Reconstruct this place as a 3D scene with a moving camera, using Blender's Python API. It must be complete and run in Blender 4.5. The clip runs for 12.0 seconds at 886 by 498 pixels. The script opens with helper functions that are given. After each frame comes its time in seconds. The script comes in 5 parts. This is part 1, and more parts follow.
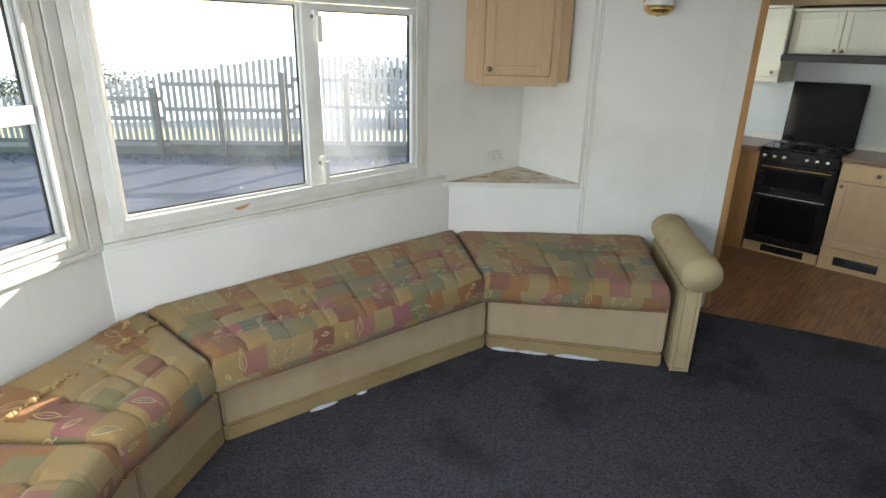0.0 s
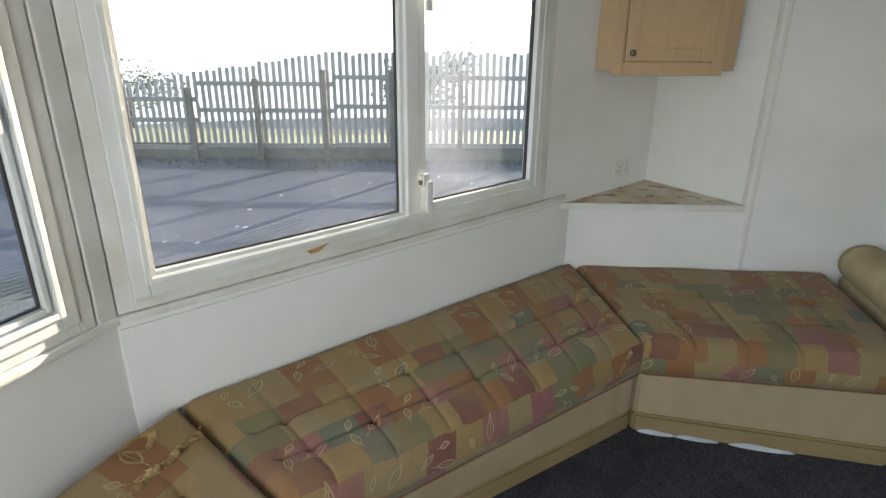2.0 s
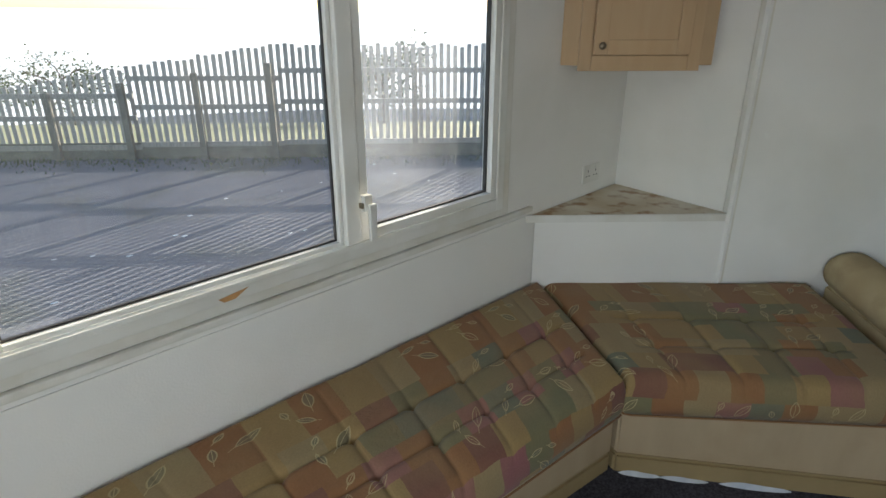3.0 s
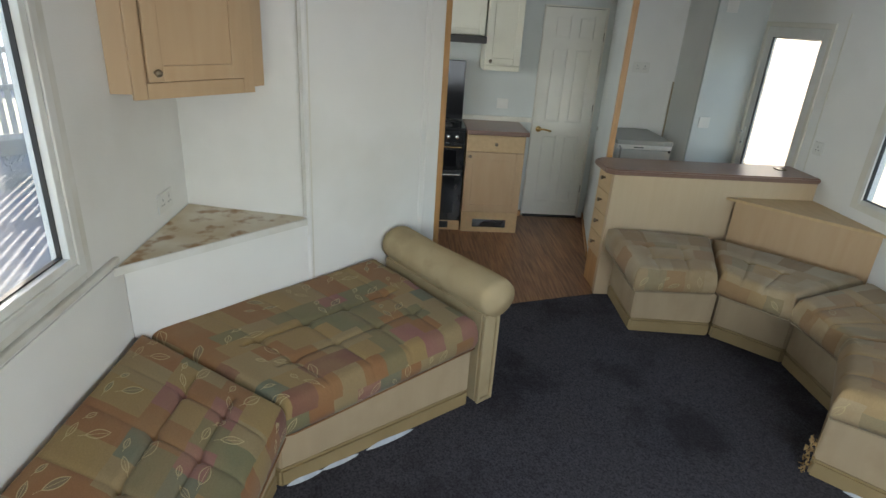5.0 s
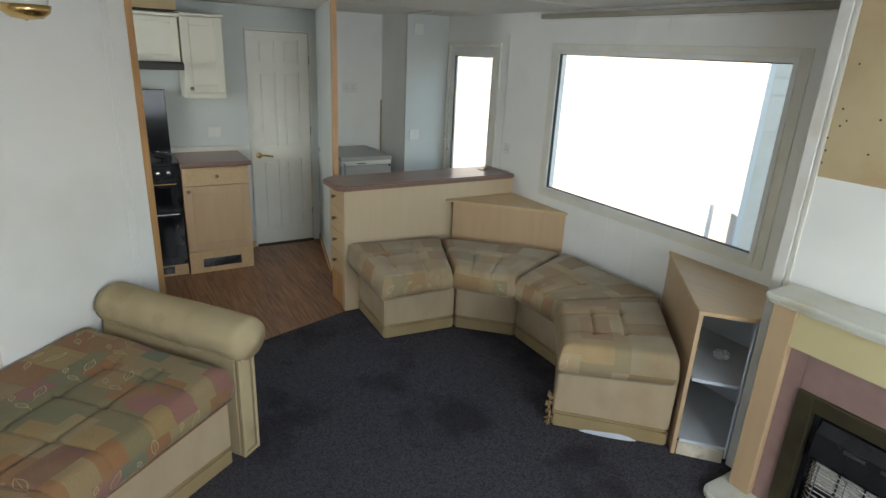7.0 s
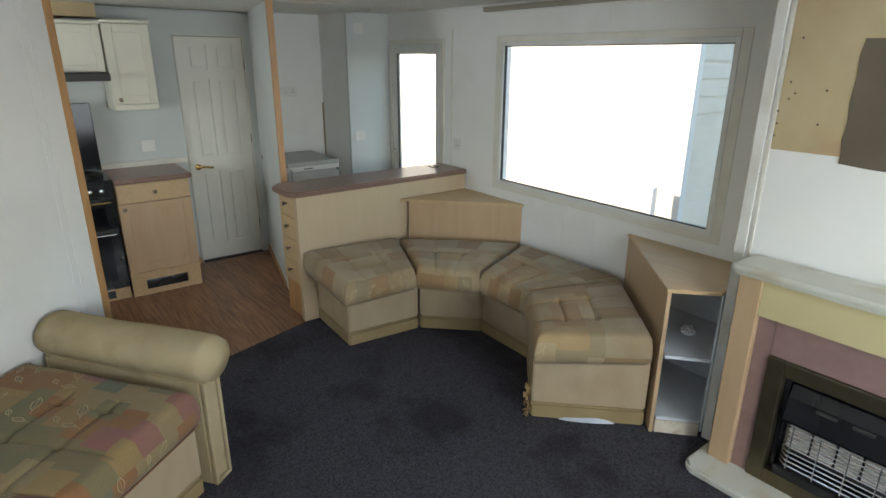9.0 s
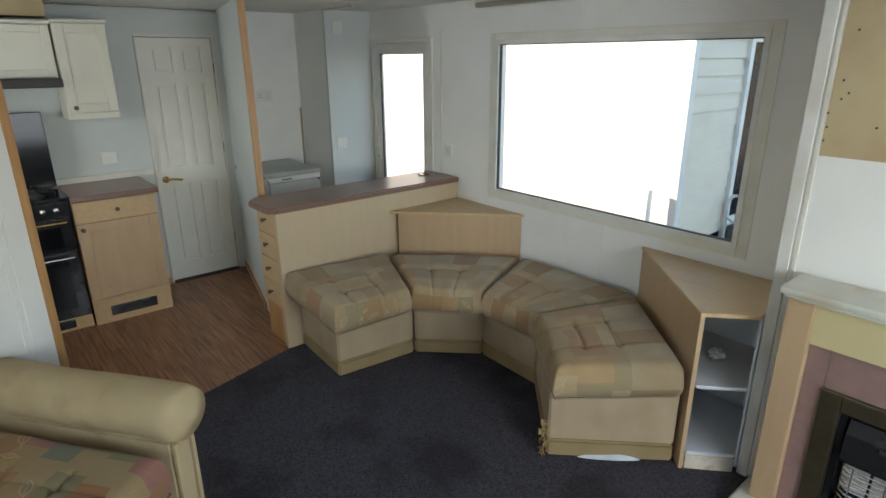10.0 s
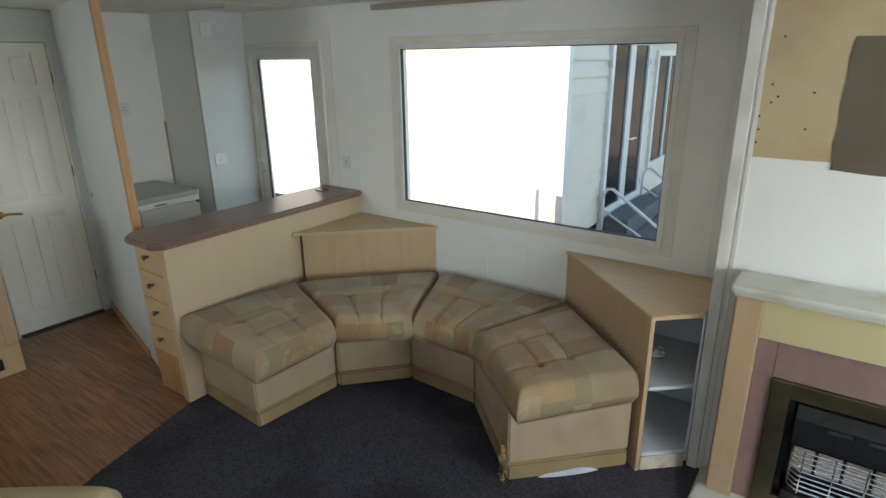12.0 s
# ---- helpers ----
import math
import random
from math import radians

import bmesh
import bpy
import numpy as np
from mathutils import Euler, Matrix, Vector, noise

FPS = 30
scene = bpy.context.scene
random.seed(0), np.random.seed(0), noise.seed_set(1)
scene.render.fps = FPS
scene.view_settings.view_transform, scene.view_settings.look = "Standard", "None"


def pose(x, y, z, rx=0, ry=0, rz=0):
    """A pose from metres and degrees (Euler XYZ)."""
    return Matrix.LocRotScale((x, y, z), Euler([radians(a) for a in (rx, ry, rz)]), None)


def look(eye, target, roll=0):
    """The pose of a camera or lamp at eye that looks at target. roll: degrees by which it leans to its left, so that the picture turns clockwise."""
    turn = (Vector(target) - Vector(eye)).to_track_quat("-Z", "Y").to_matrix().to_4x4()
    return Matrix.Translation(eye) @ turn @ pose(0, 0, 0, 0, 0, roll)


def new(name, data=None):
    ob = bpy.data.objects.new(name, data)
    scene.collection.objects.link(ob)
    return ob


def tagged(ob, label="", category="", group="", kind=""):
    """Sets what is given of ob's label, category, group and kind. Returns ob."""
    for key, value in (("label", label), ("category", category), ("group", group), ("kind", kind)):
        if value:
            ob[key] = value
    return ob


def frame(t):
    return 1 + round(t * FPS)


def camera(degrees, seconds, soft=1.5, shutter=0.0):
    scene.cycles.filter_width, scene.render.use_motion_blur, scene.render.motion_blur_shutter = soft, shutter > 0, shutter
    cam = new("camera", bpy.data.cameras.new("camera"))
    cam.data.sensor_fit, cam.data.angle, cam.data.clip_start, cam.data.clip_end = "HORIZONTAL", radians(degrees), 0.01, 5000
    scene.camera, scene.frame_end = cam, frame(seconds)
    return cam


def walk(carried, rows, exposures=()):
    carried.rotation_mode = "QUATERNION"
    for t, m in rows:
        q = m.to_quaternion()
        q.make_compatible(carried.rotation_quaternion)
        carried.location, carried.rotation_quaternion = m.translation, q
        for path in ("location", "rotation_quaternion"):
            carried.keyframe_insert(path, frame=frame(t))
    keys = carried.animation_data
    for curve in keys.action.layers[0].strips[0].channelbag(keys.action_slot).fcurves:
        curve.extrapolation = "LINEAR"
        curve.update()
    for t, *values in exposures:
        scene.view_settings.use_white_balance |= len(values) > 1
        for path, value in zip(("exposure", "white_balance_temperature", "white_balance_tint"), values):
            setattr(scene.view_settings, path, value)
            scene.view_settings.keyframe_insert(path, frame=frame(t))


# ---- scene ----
cam = camera(75.6, 12.0)
PATH = [
    (0, (0.677, 1.271, 1.649), (2.006, 2.599, 0.962), 1.1),
    (0.5, (0.75, 1.466, 1.598), (2.075, 2.796, 0.91), 0.8),
    (1, (0.835, 1.653, 1.596), (2.144, 2.998, 0.906), 0.7),
    (1.5, (0.893, 1.936, 1.555), (2.163, 3.319, 0.866), 0.8),
    (2, (0.955, 2.167, 1.546), (2.216, 3.558, 0.856), 0.4),
    (2.5, (1.106, 2.344, 1.534), (2.383, 3.711, 0.826), 0.3),
    (3, (1.219, 2.4, 1.554), (2.571, 3.687, 0.835), 0.1),
    (3.5, (1.259, 2.578, 1.558), (2.857, 3.542, 0.841), 1.7),
    (3.7, (1.25, 2.64, 1.572), (2.956, 3.402, 0.845), 2.5),
    (5.3, (1.162, 2.68, 1.775), (2.99, 2.397, 1.035), 3.7),
    (5.5, (1.164, 2.67, 1.77), (2.994, 2.294, 1.055), 3.6),
    (6, (1.186, 2.636, 1.78), (2.954, 2.015, 1.084), 3.5),
    (6.5, (1.215, 2.655, 1.775), (2.884, 1.788, 1.095), 3.3),
    (7, (1.21, 2.662, 1.75), (2.825, 1.676, 1.1), 2.8),
    (7.5, (1.203, 2.649, 1.755), (2.786, 1.616, 1.102), 1.7),
    (9.3, (1.368, 2.725, 1.696), (2.868, 1.565, 1.062), 0.1),
    (9.5, (1.419, 2.721, 1.691), (2.916, 1.556, 1.059), -0.1),
    (10, (1.634, 2.614, 1.703), (3.091, 1.401, 1.067), -0.3),
    (10.5, (1.799, 2.649, 1.71), (3.204, 1.371, 1.082), -0.5),
    (11, (1.959, 2.734, 1.725), (3.263, 1.351, 1.101), -0.4),
    (11.5, (2.014, 2.709, 1.71), (3.202, 1.224, 1.092), -0.4),
    (12, (2.024, 2.666, 1.728), (3.135, 1.129, 1.092), -0.8),
]
walk(cam, [(t, look(eye, target, roll)) for t, eye, target, roll in PATH], [(0, 2.27), (1.5, 2.1), (2.5, 1.52), (3.5, 1.46), (5.5, 2.25), (7, 2.2), (9.5, 2.2), (12, 2.15)])

# ---- light and sky ----
SUN_EL, SUN_AZ = 14.5, 15.5          # height above the horizon and bearing from +x towards +y, degrees
world = bpy.data.worlds.new("world")
scene.world = world
world.use_nodes = True
wn, wl = world.node_tree.nodes, world.node_tree.links
bg = wn["Background"]
sky = wn.new("ShaderNodeTexSky")
sky.sky_type = "NISHITA"
sky.sun_disc = False
sky.sun_elevation = radians(SUN_EL)
sky.sun_rotation = radians(90 - SUN_AZ)
sky.altitude, sky.air_density, sky.dust_density, sky.ozone_density = 0, 1.0, 1.4, 1.0
wl.new(sky.outputs[0], bg.inputs[0])
bg.inputs[1].default_value = 0.13
sun = new("sun", bpy.data.lights.new("sun", "SUN"))
sun.data.energy, sun.data.angle, sun.data.color = 5.0, radians(0.12), (1.0, 0.93, 0.82)
to_sun = Vector((math.cos(radians(SUN_EL)) * math.cos(radians(SUN_AZ)), math.cos(radians(SUN_EL)) * math.sin(radians(SUN_AZ)), math.sin(radians(SUN_EL))))
sun.matrix_world = look(to_sun * 30, (0, 0, 0))

# area lamps added in two unseen window openings, in place of sky light
for name, eye, target, wide, high, power in (("front_window_fill", (-0.03, 1.8, 1.33), (2, 1.8, 1.1), 1.55, 0.85, 14), ("kitchen_window_fill", (5.3, 3.79, 1.42), (5.3, 2, 1.2), 0.75, 0.6, 3.0)):
    lamp_ = new(name, bpy.data.lights.new(name, "AREA"))
    lamp_.data.shape, lamp_.data.size, lamp_.data.size_y = "RECTANGLE", wide, high
    lamp_.data.energy, lamp_.data.color = power, (0.86, 0.935, 1.0)
    lamp_.matrix_world = look(eye, target)


# ---- materials ----
def mat(name, color, rough=0.6, metal=0.0, color2=None, scale=6.0, detail=4.0, bump=0.0, bump_scale=60.0, stretch=(1, 1, 1), spec=0.5, stain=None, stain_scale=1.5, stain_amount=0.5, island=0.0, coat=0.0):
    """A surface with two-scale variation, fine relief and, where asked for, stains."""
    m = bpy.data.materials.new(name)
    m.use_nodes = True
    n, l = m.node_tree.nodes, m.node_tree.links
    b = n["Principled BSDF"]
    b.inputs["Roughness"].default_value, b.inputs["Metallic"].default_value = rough, metal
    b.inputs["Specular IOR Level"].default_value = spec
    b.inputs["Coat Weight"].default_value = coat
    tc, mp = n.new("ShaderNodeTexCoord"), n.new("ShaderNodeMapping")
    l.new(tc.outputs["Object"], mp.inputs[0])
    mp.inputs["Scale"].default_value = stretch
    nz = n.new("ShaderNodeTexNoise")
    nz.inputs["Scale"].default_value, nz.inputs["Detail"].default_value = scale, detail
    l.new(mp.outputs[0], nz.inputs["Vector"])
    ramp = n.new("ShaderNodeValToRGB")
    c2 = color2 or tuple(c * 0.9 for c in color)
    ramp.color_ramp.elements[0].position, ramp.color_ramp.elements[1].position = 0.32, 0.68
    ramp.color_ramp.elements[0].color, ramp.color_ramp.elements[1].color = (*color, 1), (*c2, 1)
    l.new(nz.outputs["Fac"], ramp.inputs[0])
    col = ramp.outputs[0]
    if stain:
        sn, sr, mx = n.new("ShaderNodeTexNoise"), n.new("ShaderNodeValToRGB"), n.new("ShaderNodeMix")
        sn.inputs["Scale"].default_value, sn.inputs["Detail"].default_value = stain_scale, 6
        l.new(tc.outputs["Object"], sn.inputs["Vector"])
        sr.color_ramp.elements[0].position, sr.color_ramp.elements[1].position = 0.52, 0.66
        l.new(sn.outputs["Fac"], sr.inputs[0])
        ml = n.new("ShaderNodeMath")
        ml.operation = "MULTIPLY"
        ml.inputs[1].default_value = stain_amount
        l.new(sr.outputs[0], ml.inputs[0])
        mx.data_type = "RGBA"
        l.new(ml.outputs[0], mx.inputs["Factor"])
        l.new(col, mx.inputs["A"])
        mx.inputs["B"].default_value = (*stain, 1)
        col = mx.outputs["Result"]
    if island:
        ob, ge, ad, hs = n.new("ShaderNodeObjectInfo"), n.new("ShaderNodeNewGeometry"), n.new("ShaderNodeMath"), n.new("ShaderNodeHueSaturation")
        ad.operation = "ADD"
        l.new(ob.outputs["Random"], ad.inputs[0])
        l.new(ge.outputs["Random Per Island"], ad.inputs[1])
        mr = n.new("ShaderNodeMapRange")
        mr.inputs["From Max"].default_value = 2.0
        mr.inputs["To Min"].default_value, mr.inputs["To Max"].default_value = 1 - island, 1 + island
        l.new(ad.outputs[0], mr.inputs["Value"])
        l.new(mr.outputs[0], hs.inputs["Value"])
        l.new(col, hs.inputs["Color"])
        col = hs.outputs[0]
    l.new(col, b.inputs["Base Color"])
    if bump:
        bn, bp = n.new("ShaderNodeTexNoise"), n.new("ShaderNodeBump")
        bn.inputs["Scale"].default_value, bn.inputs["Detail"].default_value = bump_scale, 5
        l.new(mp.outputs[0], bn.inputs["Vector"])
        l.new(bn.outputs["Fac"], bp.inputs["Height"])
        bp.inputs["Strength"].default_value, bp.inputs["Distance"].default_value = bump, 0.01
        l.new(bp.outputs[0], b.inputs["Normal"])
    return m


def math_node(n, l, op, a, b=None, c=None):
    k = n.new("ShaderNodeMath")
    k.operation = op
    for i, v in enumerate((a, b, c)):
        if v is None:
            continue
        if isinstance(v, (int, float)):
            k.inputs[i].default_value = v
        else:
            l.new(v, k.inputs[i])
    return k.outputs[0]


def patchwork(name, palette, band, leaf, faded, leaf_from=-1.0, su=8.6, sv=9.5, wet=(0.012, 0.012, 0)):
    """Woven upholstery: a grid of coloured patches, a band of wide stripes along the back, and outlined leaves."""
    m = bpy.data.materials.new(name)
    m.use_nodes = True
    n, l = m.node_tree.nodes, m.node_tree.links
    b = n["Principled BSDF"]
    b.inputs["Roughness"].default_value = 0.95
    b.inputs["Sheen Weight"].default_value = 0.12
    b.inputs["Specular IOR Level"].default_value = 0.15
    uv = n.new("ShaderNodeUVMap")
    sep = n.new("ShaderNodeSeparateXYZ")
    wob, wadd = n.new("ShaderNodeTexNoise"), n.new("ShaderNodeVectorMath")
    wob.inputs["Scale"].default_value = 9
    l.new(uv.outputs[0], wob.inputs["Vector"])
    wadd.operation = "MULTIPLY_ADD"
    l.new(wob.outputs["Color"], wadd.inputs[0])
    wadd.inputs[1].default_value = wet
    l.new(uv.outputs[0], wadd.inputs[2])
    l.new(wadd.outputs[0], sep.inputs[0])
    u, v = sep.outputs[0], sep.outputs[1]

    def cells(su, sv, off):
        row = math_node(n, l, "FLOOR", math_node(n, l, "MULTIPLY", v, sv))
        shift = math_node(n, l, "MULTIPLY", math_node(n, l, "MODULO", row, 3.0), off)
        cu = math_node(n, l, "FLOOR", math_node(n, l, "ADD", math_node(n, l, "MULTIPLY", u, su), shift))
        cv = n.new("ShaderNodeCombineXYZ")
        l.new(cu, cv.inputs[0])
        l.new(row, cv.inputs[1])
        w = n.new("ShaderNodeTexWhiteNoise")
        w.noise_dimensions = "3D"
        l.new(cv.outputs[0], w.inputs["Vector"])
        return w.outputs["Value"]

    def picked(value, colours):
        r = n.new("ShaderNodeValToRGB")
        r.color_ramp.interpolation = "CONSTANT"
        e = r.color_ramp.elements
        while len(e) < len(colours):
            e.new(0.5)
        for i, c in enumerate(colours):
            e[i].position = i / len(colours)
            e[i].color = (*c, 1)
        l.new(value, r.inputs[0])
        return r.outputs[0]

    small = picked(cells(su, sv, 0.37), palette)
    stripe = math_node(n, l, "FLOOR", math_node(n, l, "MULTIPLY", u, 8.0))
    wide = picked(math_node(n, l, "FRACT", math_node(n, l, "ABSOLUTE", math_node(n, l, "DIVIDE", math_node(n, l, "ADD", stripe, 0.5), float(len(band))))), band)
    mix = n.new("ShaderNodeMix")
    mix.data_type = "RGBA"
    l.new(math_node(n, l, "GREATER_THAN", v, 0.23), mix.inputs["Factor"])
    l.new(wide, mix.inputs["A"])
    l.new(small, mix.inputs["B"])
    col = mix.outputs["Result"]
    # leaves: one in each cell of a coarser grid, turned at random
    g = 5.0
    sc = n.new("ShaderNodeVectorMath")
    sc.operation = "SCALE"
    sc.inputs["Scale"].default_value = g
    l.new(uv.outputs[0], sc.inputs[0])
    fl, fr = n.new("ShaderNodeVectorMath"), n.new("ShaderNodeVectorMath")
    fl.operation, fr.operation = "FLOOR", "FRACTION"
    l.new(sc.outputs[0], fl.inputs[0])
    l.new(sc.outputs[0], fr.inputs[0])
    wn2 = n.new("ShaderNodeTexWhiteNoise")
    l.new(fl.outputs[0], wn2.inputs["Vector"])
    rot = n.new("ShaderNodeVectorRotate")
    rot.rotation_type = "Z_AXIS"
    l.new(fr.outputs[0], rot.inputs["Vector"])
    rot.inputs["Center"].default_value = (0.5, 0.5, 0)
    l.new(math_node(n, l, "MULTIPLY", wn2.outputs["Value"], 6.28), rot.inputs["Angle"])
    s2 = n.new("ShaderNodeSeparateXYZ")
    l.new(rot.outputs[0], s2.inputs[0])
    lines = None
    inside = None
    for cx, cy, a, w0, tilt in ((0.36, 0.36, 0.22, 0.085, 0.45), (0.70, 0.66, 0.17, 0.06, -0.6), (0.34, 0.76, 0.10, 0.045, 0.1)):
        x0, y0 = math_node(n, l, "SUBTRACT", s2.outputs[0], cx), math_node(n, l, "SUBTRACT", s2.outputs[1], cy)
        x = math_node(n, l, "MULTIPLY_ADD", y0, tilt, x0)
        y = math_node(n, l, "MULTIPLY_ADD", x0, -tilt, y0)
        q = math_node(n, l, "DIVIDE", x, a)
        half = math_node(n, l, "MULTIPLY", math_node(n, l, "SUBTRACT", 1.0, math_node(n, l, "MULTIPLY", q, q)), w0)
        gap = math_node(n, l, "SUBTRACT", math_node(n, l, "ABSOLUTE", y), half)
        edge = math_node(n, l, "LESS_THAN", math_node(n, l, "ABSOLUTE", gap), 0.0115)
        near = math_node(n, l, "LESS_THAN", math_node(n, l, "ABSOLUTE", q), 1.12)
        rib = math_node(n, l, "LESS_THAN", math_node(n, l, "ABSOLUTE", y), 0.006)
        ribn = math_node(n, l, "LESS_THAN", math_node(n, l, "ABSOLUTE", math_node(n, l, "SUBTRACT", q, 0.4)), 1.2)
        one = math_node(n, l, "MAXIMUM", math_node(n, l, "MULTIPLY", edge, near), math_node(n, l, "MULTIPLY", rib, ribn))
        ins = math_node(n, l, "LESS_THAN", gap, 0.0)
        lines = one if lines is None else math_node(n, l, "MAXIMUM", lines, one)
        inside = ins if inside is None else math_node(n, l, "MAXIMUM", inside, ins)
    some = math_node(n, l, "MULTIPLY", math_node(n, l, "GREATER_THAN", wn2.outputs["Value"], 0.35), math_node(n, l, "GREATER_THAN", v, leaf_from))
    sepc = n.new("ShaderNodeSeparateColor")
    l.new(wn2.outputs["Color"], sepc.inputs[0])
    dark = math_node(n, l, "MULTIPLY", math_node(n, l, "MULTIPLY", inside, some), math_node(n, l, "MULTIPLY", math_node(n, l, "GREATER_THAN", sepc.outputs[1], 0.6), 0.55))
    md = n.new("ShaderNodeMix")
    md.data_type = "RGBA"
    l.new(dark, md.inputs["Factor"])
    l.new(col, md.inputs["A"])
    md.inputs["B"].default_value = (*palette[1], 1)
    mlf = n.new("ShaderNodeMix")
    mlf.data_type = "RGBA"
    l.new(math_node(n, l, "MULTIPLY", math_node(n, l, "MULTIPLY", lines, some), leaf), mlf.inputs["Factor"])
    l.new(md.outputs["Result"], mlf.inputs["A"])
    mlf.inputs["B"].default_value = (0.60, 0.50, 0.27, 1)
    # fading and grime
    fn, frp, fm = n.new("ShaderNodeTexNoise"), n.new("ShaderNodeMapRange"), n.new("ShaderNodeMix")
    fn.inputs["Scale"].default_value, fn.inputs["Detail"].default_value = 4.0, 5
    l.new(uv.outputs[0], fn.inputs["Vector"])
    l.new(fn.outputs["Fac"], frp.inputs["Value"])
    frp.inputs["From Min"].default_value, frp.inputs["From Max"].default_value = 0.3, 0.75
    frp.inputs["To Max"].default_value = faded
    fm.data_type = "RGBA"
    l.new(frp.outputs[0], fm.inputs["Factor"])
    l.new(mlf.outputs["Result"], fm.inputs["A"])
    fm.inputs["B"].default_value = (0.27, 0.175, 0.085, 1)
    wv = n.new("ShaderNodeTexNoise")
    wv.inputs["Scale"].default_value, wv.inputs["Detail"].default_value = 160, 3
    l.new(uv.outputs[0], wv.inputs["Vector"])
    wm = n.new("ShaderNodeMix")
    wm.data_type, wm.blend_type = "RGBA", "MULTIPLY"
    wm.inputs["Factor"].default_value = 0.5
    l.new(fm.outputs["Result"], wm.inputs["A"])
    wr = n.new("ShaderNodeMapRange")
    wr.inputs["To Min"].default_value, wr.inputs["To Max"].default_value = 0.7, 1.3
    l.new(wv.outputs["Fac"], wr.inputs["Value"])
    l.new(wr.outputs[0], wm.inputs["B"])
    l.new(wm.outputs["Result"], b.inputs["Base Color"])
    bp = n.new("ShaderNodeBump")
    bp.inputs["Strength"].default_value, bp.inputs["Distance"].default_value = 0.25, 0.003
    l.new(wv.outputs["Fac"], bp.inputs["Height"])
    wr2, bp2 = n.new("ShaderNodeTexNoise"), n.new("ShaderNodeBump")
    wr2.inputs["Scale"].default_value, wr2.inputs["Detail"].default_value, wr2.inputs["Distortion"].default_value = 11, 4, 1.5
    l.new(uv.outputs[0], wr2.inputs["Vector"])
    bp2.inputs["Strength"].default_value, bp2.inputs["Distance"].default_value = 0.35, 0.008
    l.new(wr2.outputs["Fac"], bp2.inputs["Height"])
    l.new(bp.outputs[0], bp2.inputs["Normal"])
    l.new(bp2.outputs[0], b.inputs["Normal"])
    return m


def glass_mat(name, haze=0.0):
    """Window glass; haze: how much of it is clouded with dirt."""
    m = bpy.data.materials.new(name)
    m.use_nodes = True
    n, l = m.node_tree.nodes, m.node_tree.links
    n.remove(n["Principled BSDF"])
    out = n["Material Output"]
    tr, gl, mx = n.new("ShaderNodeBsdfTransparent"), n.new("ShaderNodeBsdfGlossy"), n.new("ShaderNodeMixShader")
    gl.inputs["Roughness"].default_value = 0.02
    fr, pw = n.new("ShaderNodeLayerWeight"), n.new("ShaderNodeMath")
    pw.operation = "POWER"
    pw.inputs[1].default_value = 5.0
    l.new(fr.outputs["Facing"], pw.inputs[0])
    ma = n.new("ShaderNodeMath")
    ma.operation = "MULTIPLY_ADD"
    ma.inputs[1].default_value, ma.inputs[2].default_value = 0.5, 0.025
    l.new(pw.outputs[0], ma.inputs[0])
    l.new(ma.outputs[0], mx.inputs[0])
    l.new(tr.outputs[0], mx.inputs[1])
    l.new(gl.outputs[0], mx.inputs[2])
    last = mx
    if haze:
        tl, m2 = n.new("ShaderNodeBsdfTranslucent"), n.new("ShaderNodeMixShader")
        tl.inputs[0].default_value = (0.9, 0.92, 0.95, 1)
        tc, nz, mr = n.new("ShaderNodeTexCoord"), n.new("ShaderNodeTexNoise"), n.new("ShaderNodeMapRange")
        nz.inputs["Scale"].default_value, nz.inputs["Detail"].default_value = 2.2, 3
        l.new(tc.outputs["Object"], nz.inputs["Vector"])
        l.new(nz.outputs["Fac"], mr.inputs["Value"])
        mr.inputs["From Min"].default_value, mr.inputs["From Max"].default_value = 0.3, 0.75
        mr.inputs["To Min"].default_value, mr.inputs["To Max"].default_value = haze * 0.25, haze
        l.new(mr.outputs[0], m2.inputs[0])
        l.new(mx.outputs[0], m2.inputs[1])
        l.new(tl.outputs[0], m2.inputs[2])
        last = m2
    l.new(last.outputs[0], out.inputs[0])
    return m


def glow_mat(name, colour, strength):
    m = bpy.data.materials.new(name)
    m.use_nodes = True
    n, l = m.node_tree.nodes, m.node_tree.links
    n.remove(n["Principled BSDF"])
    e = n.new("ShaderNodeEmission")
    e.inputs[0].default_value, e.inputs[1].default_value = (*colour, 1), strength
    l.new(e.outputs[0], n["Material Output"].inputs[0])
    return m


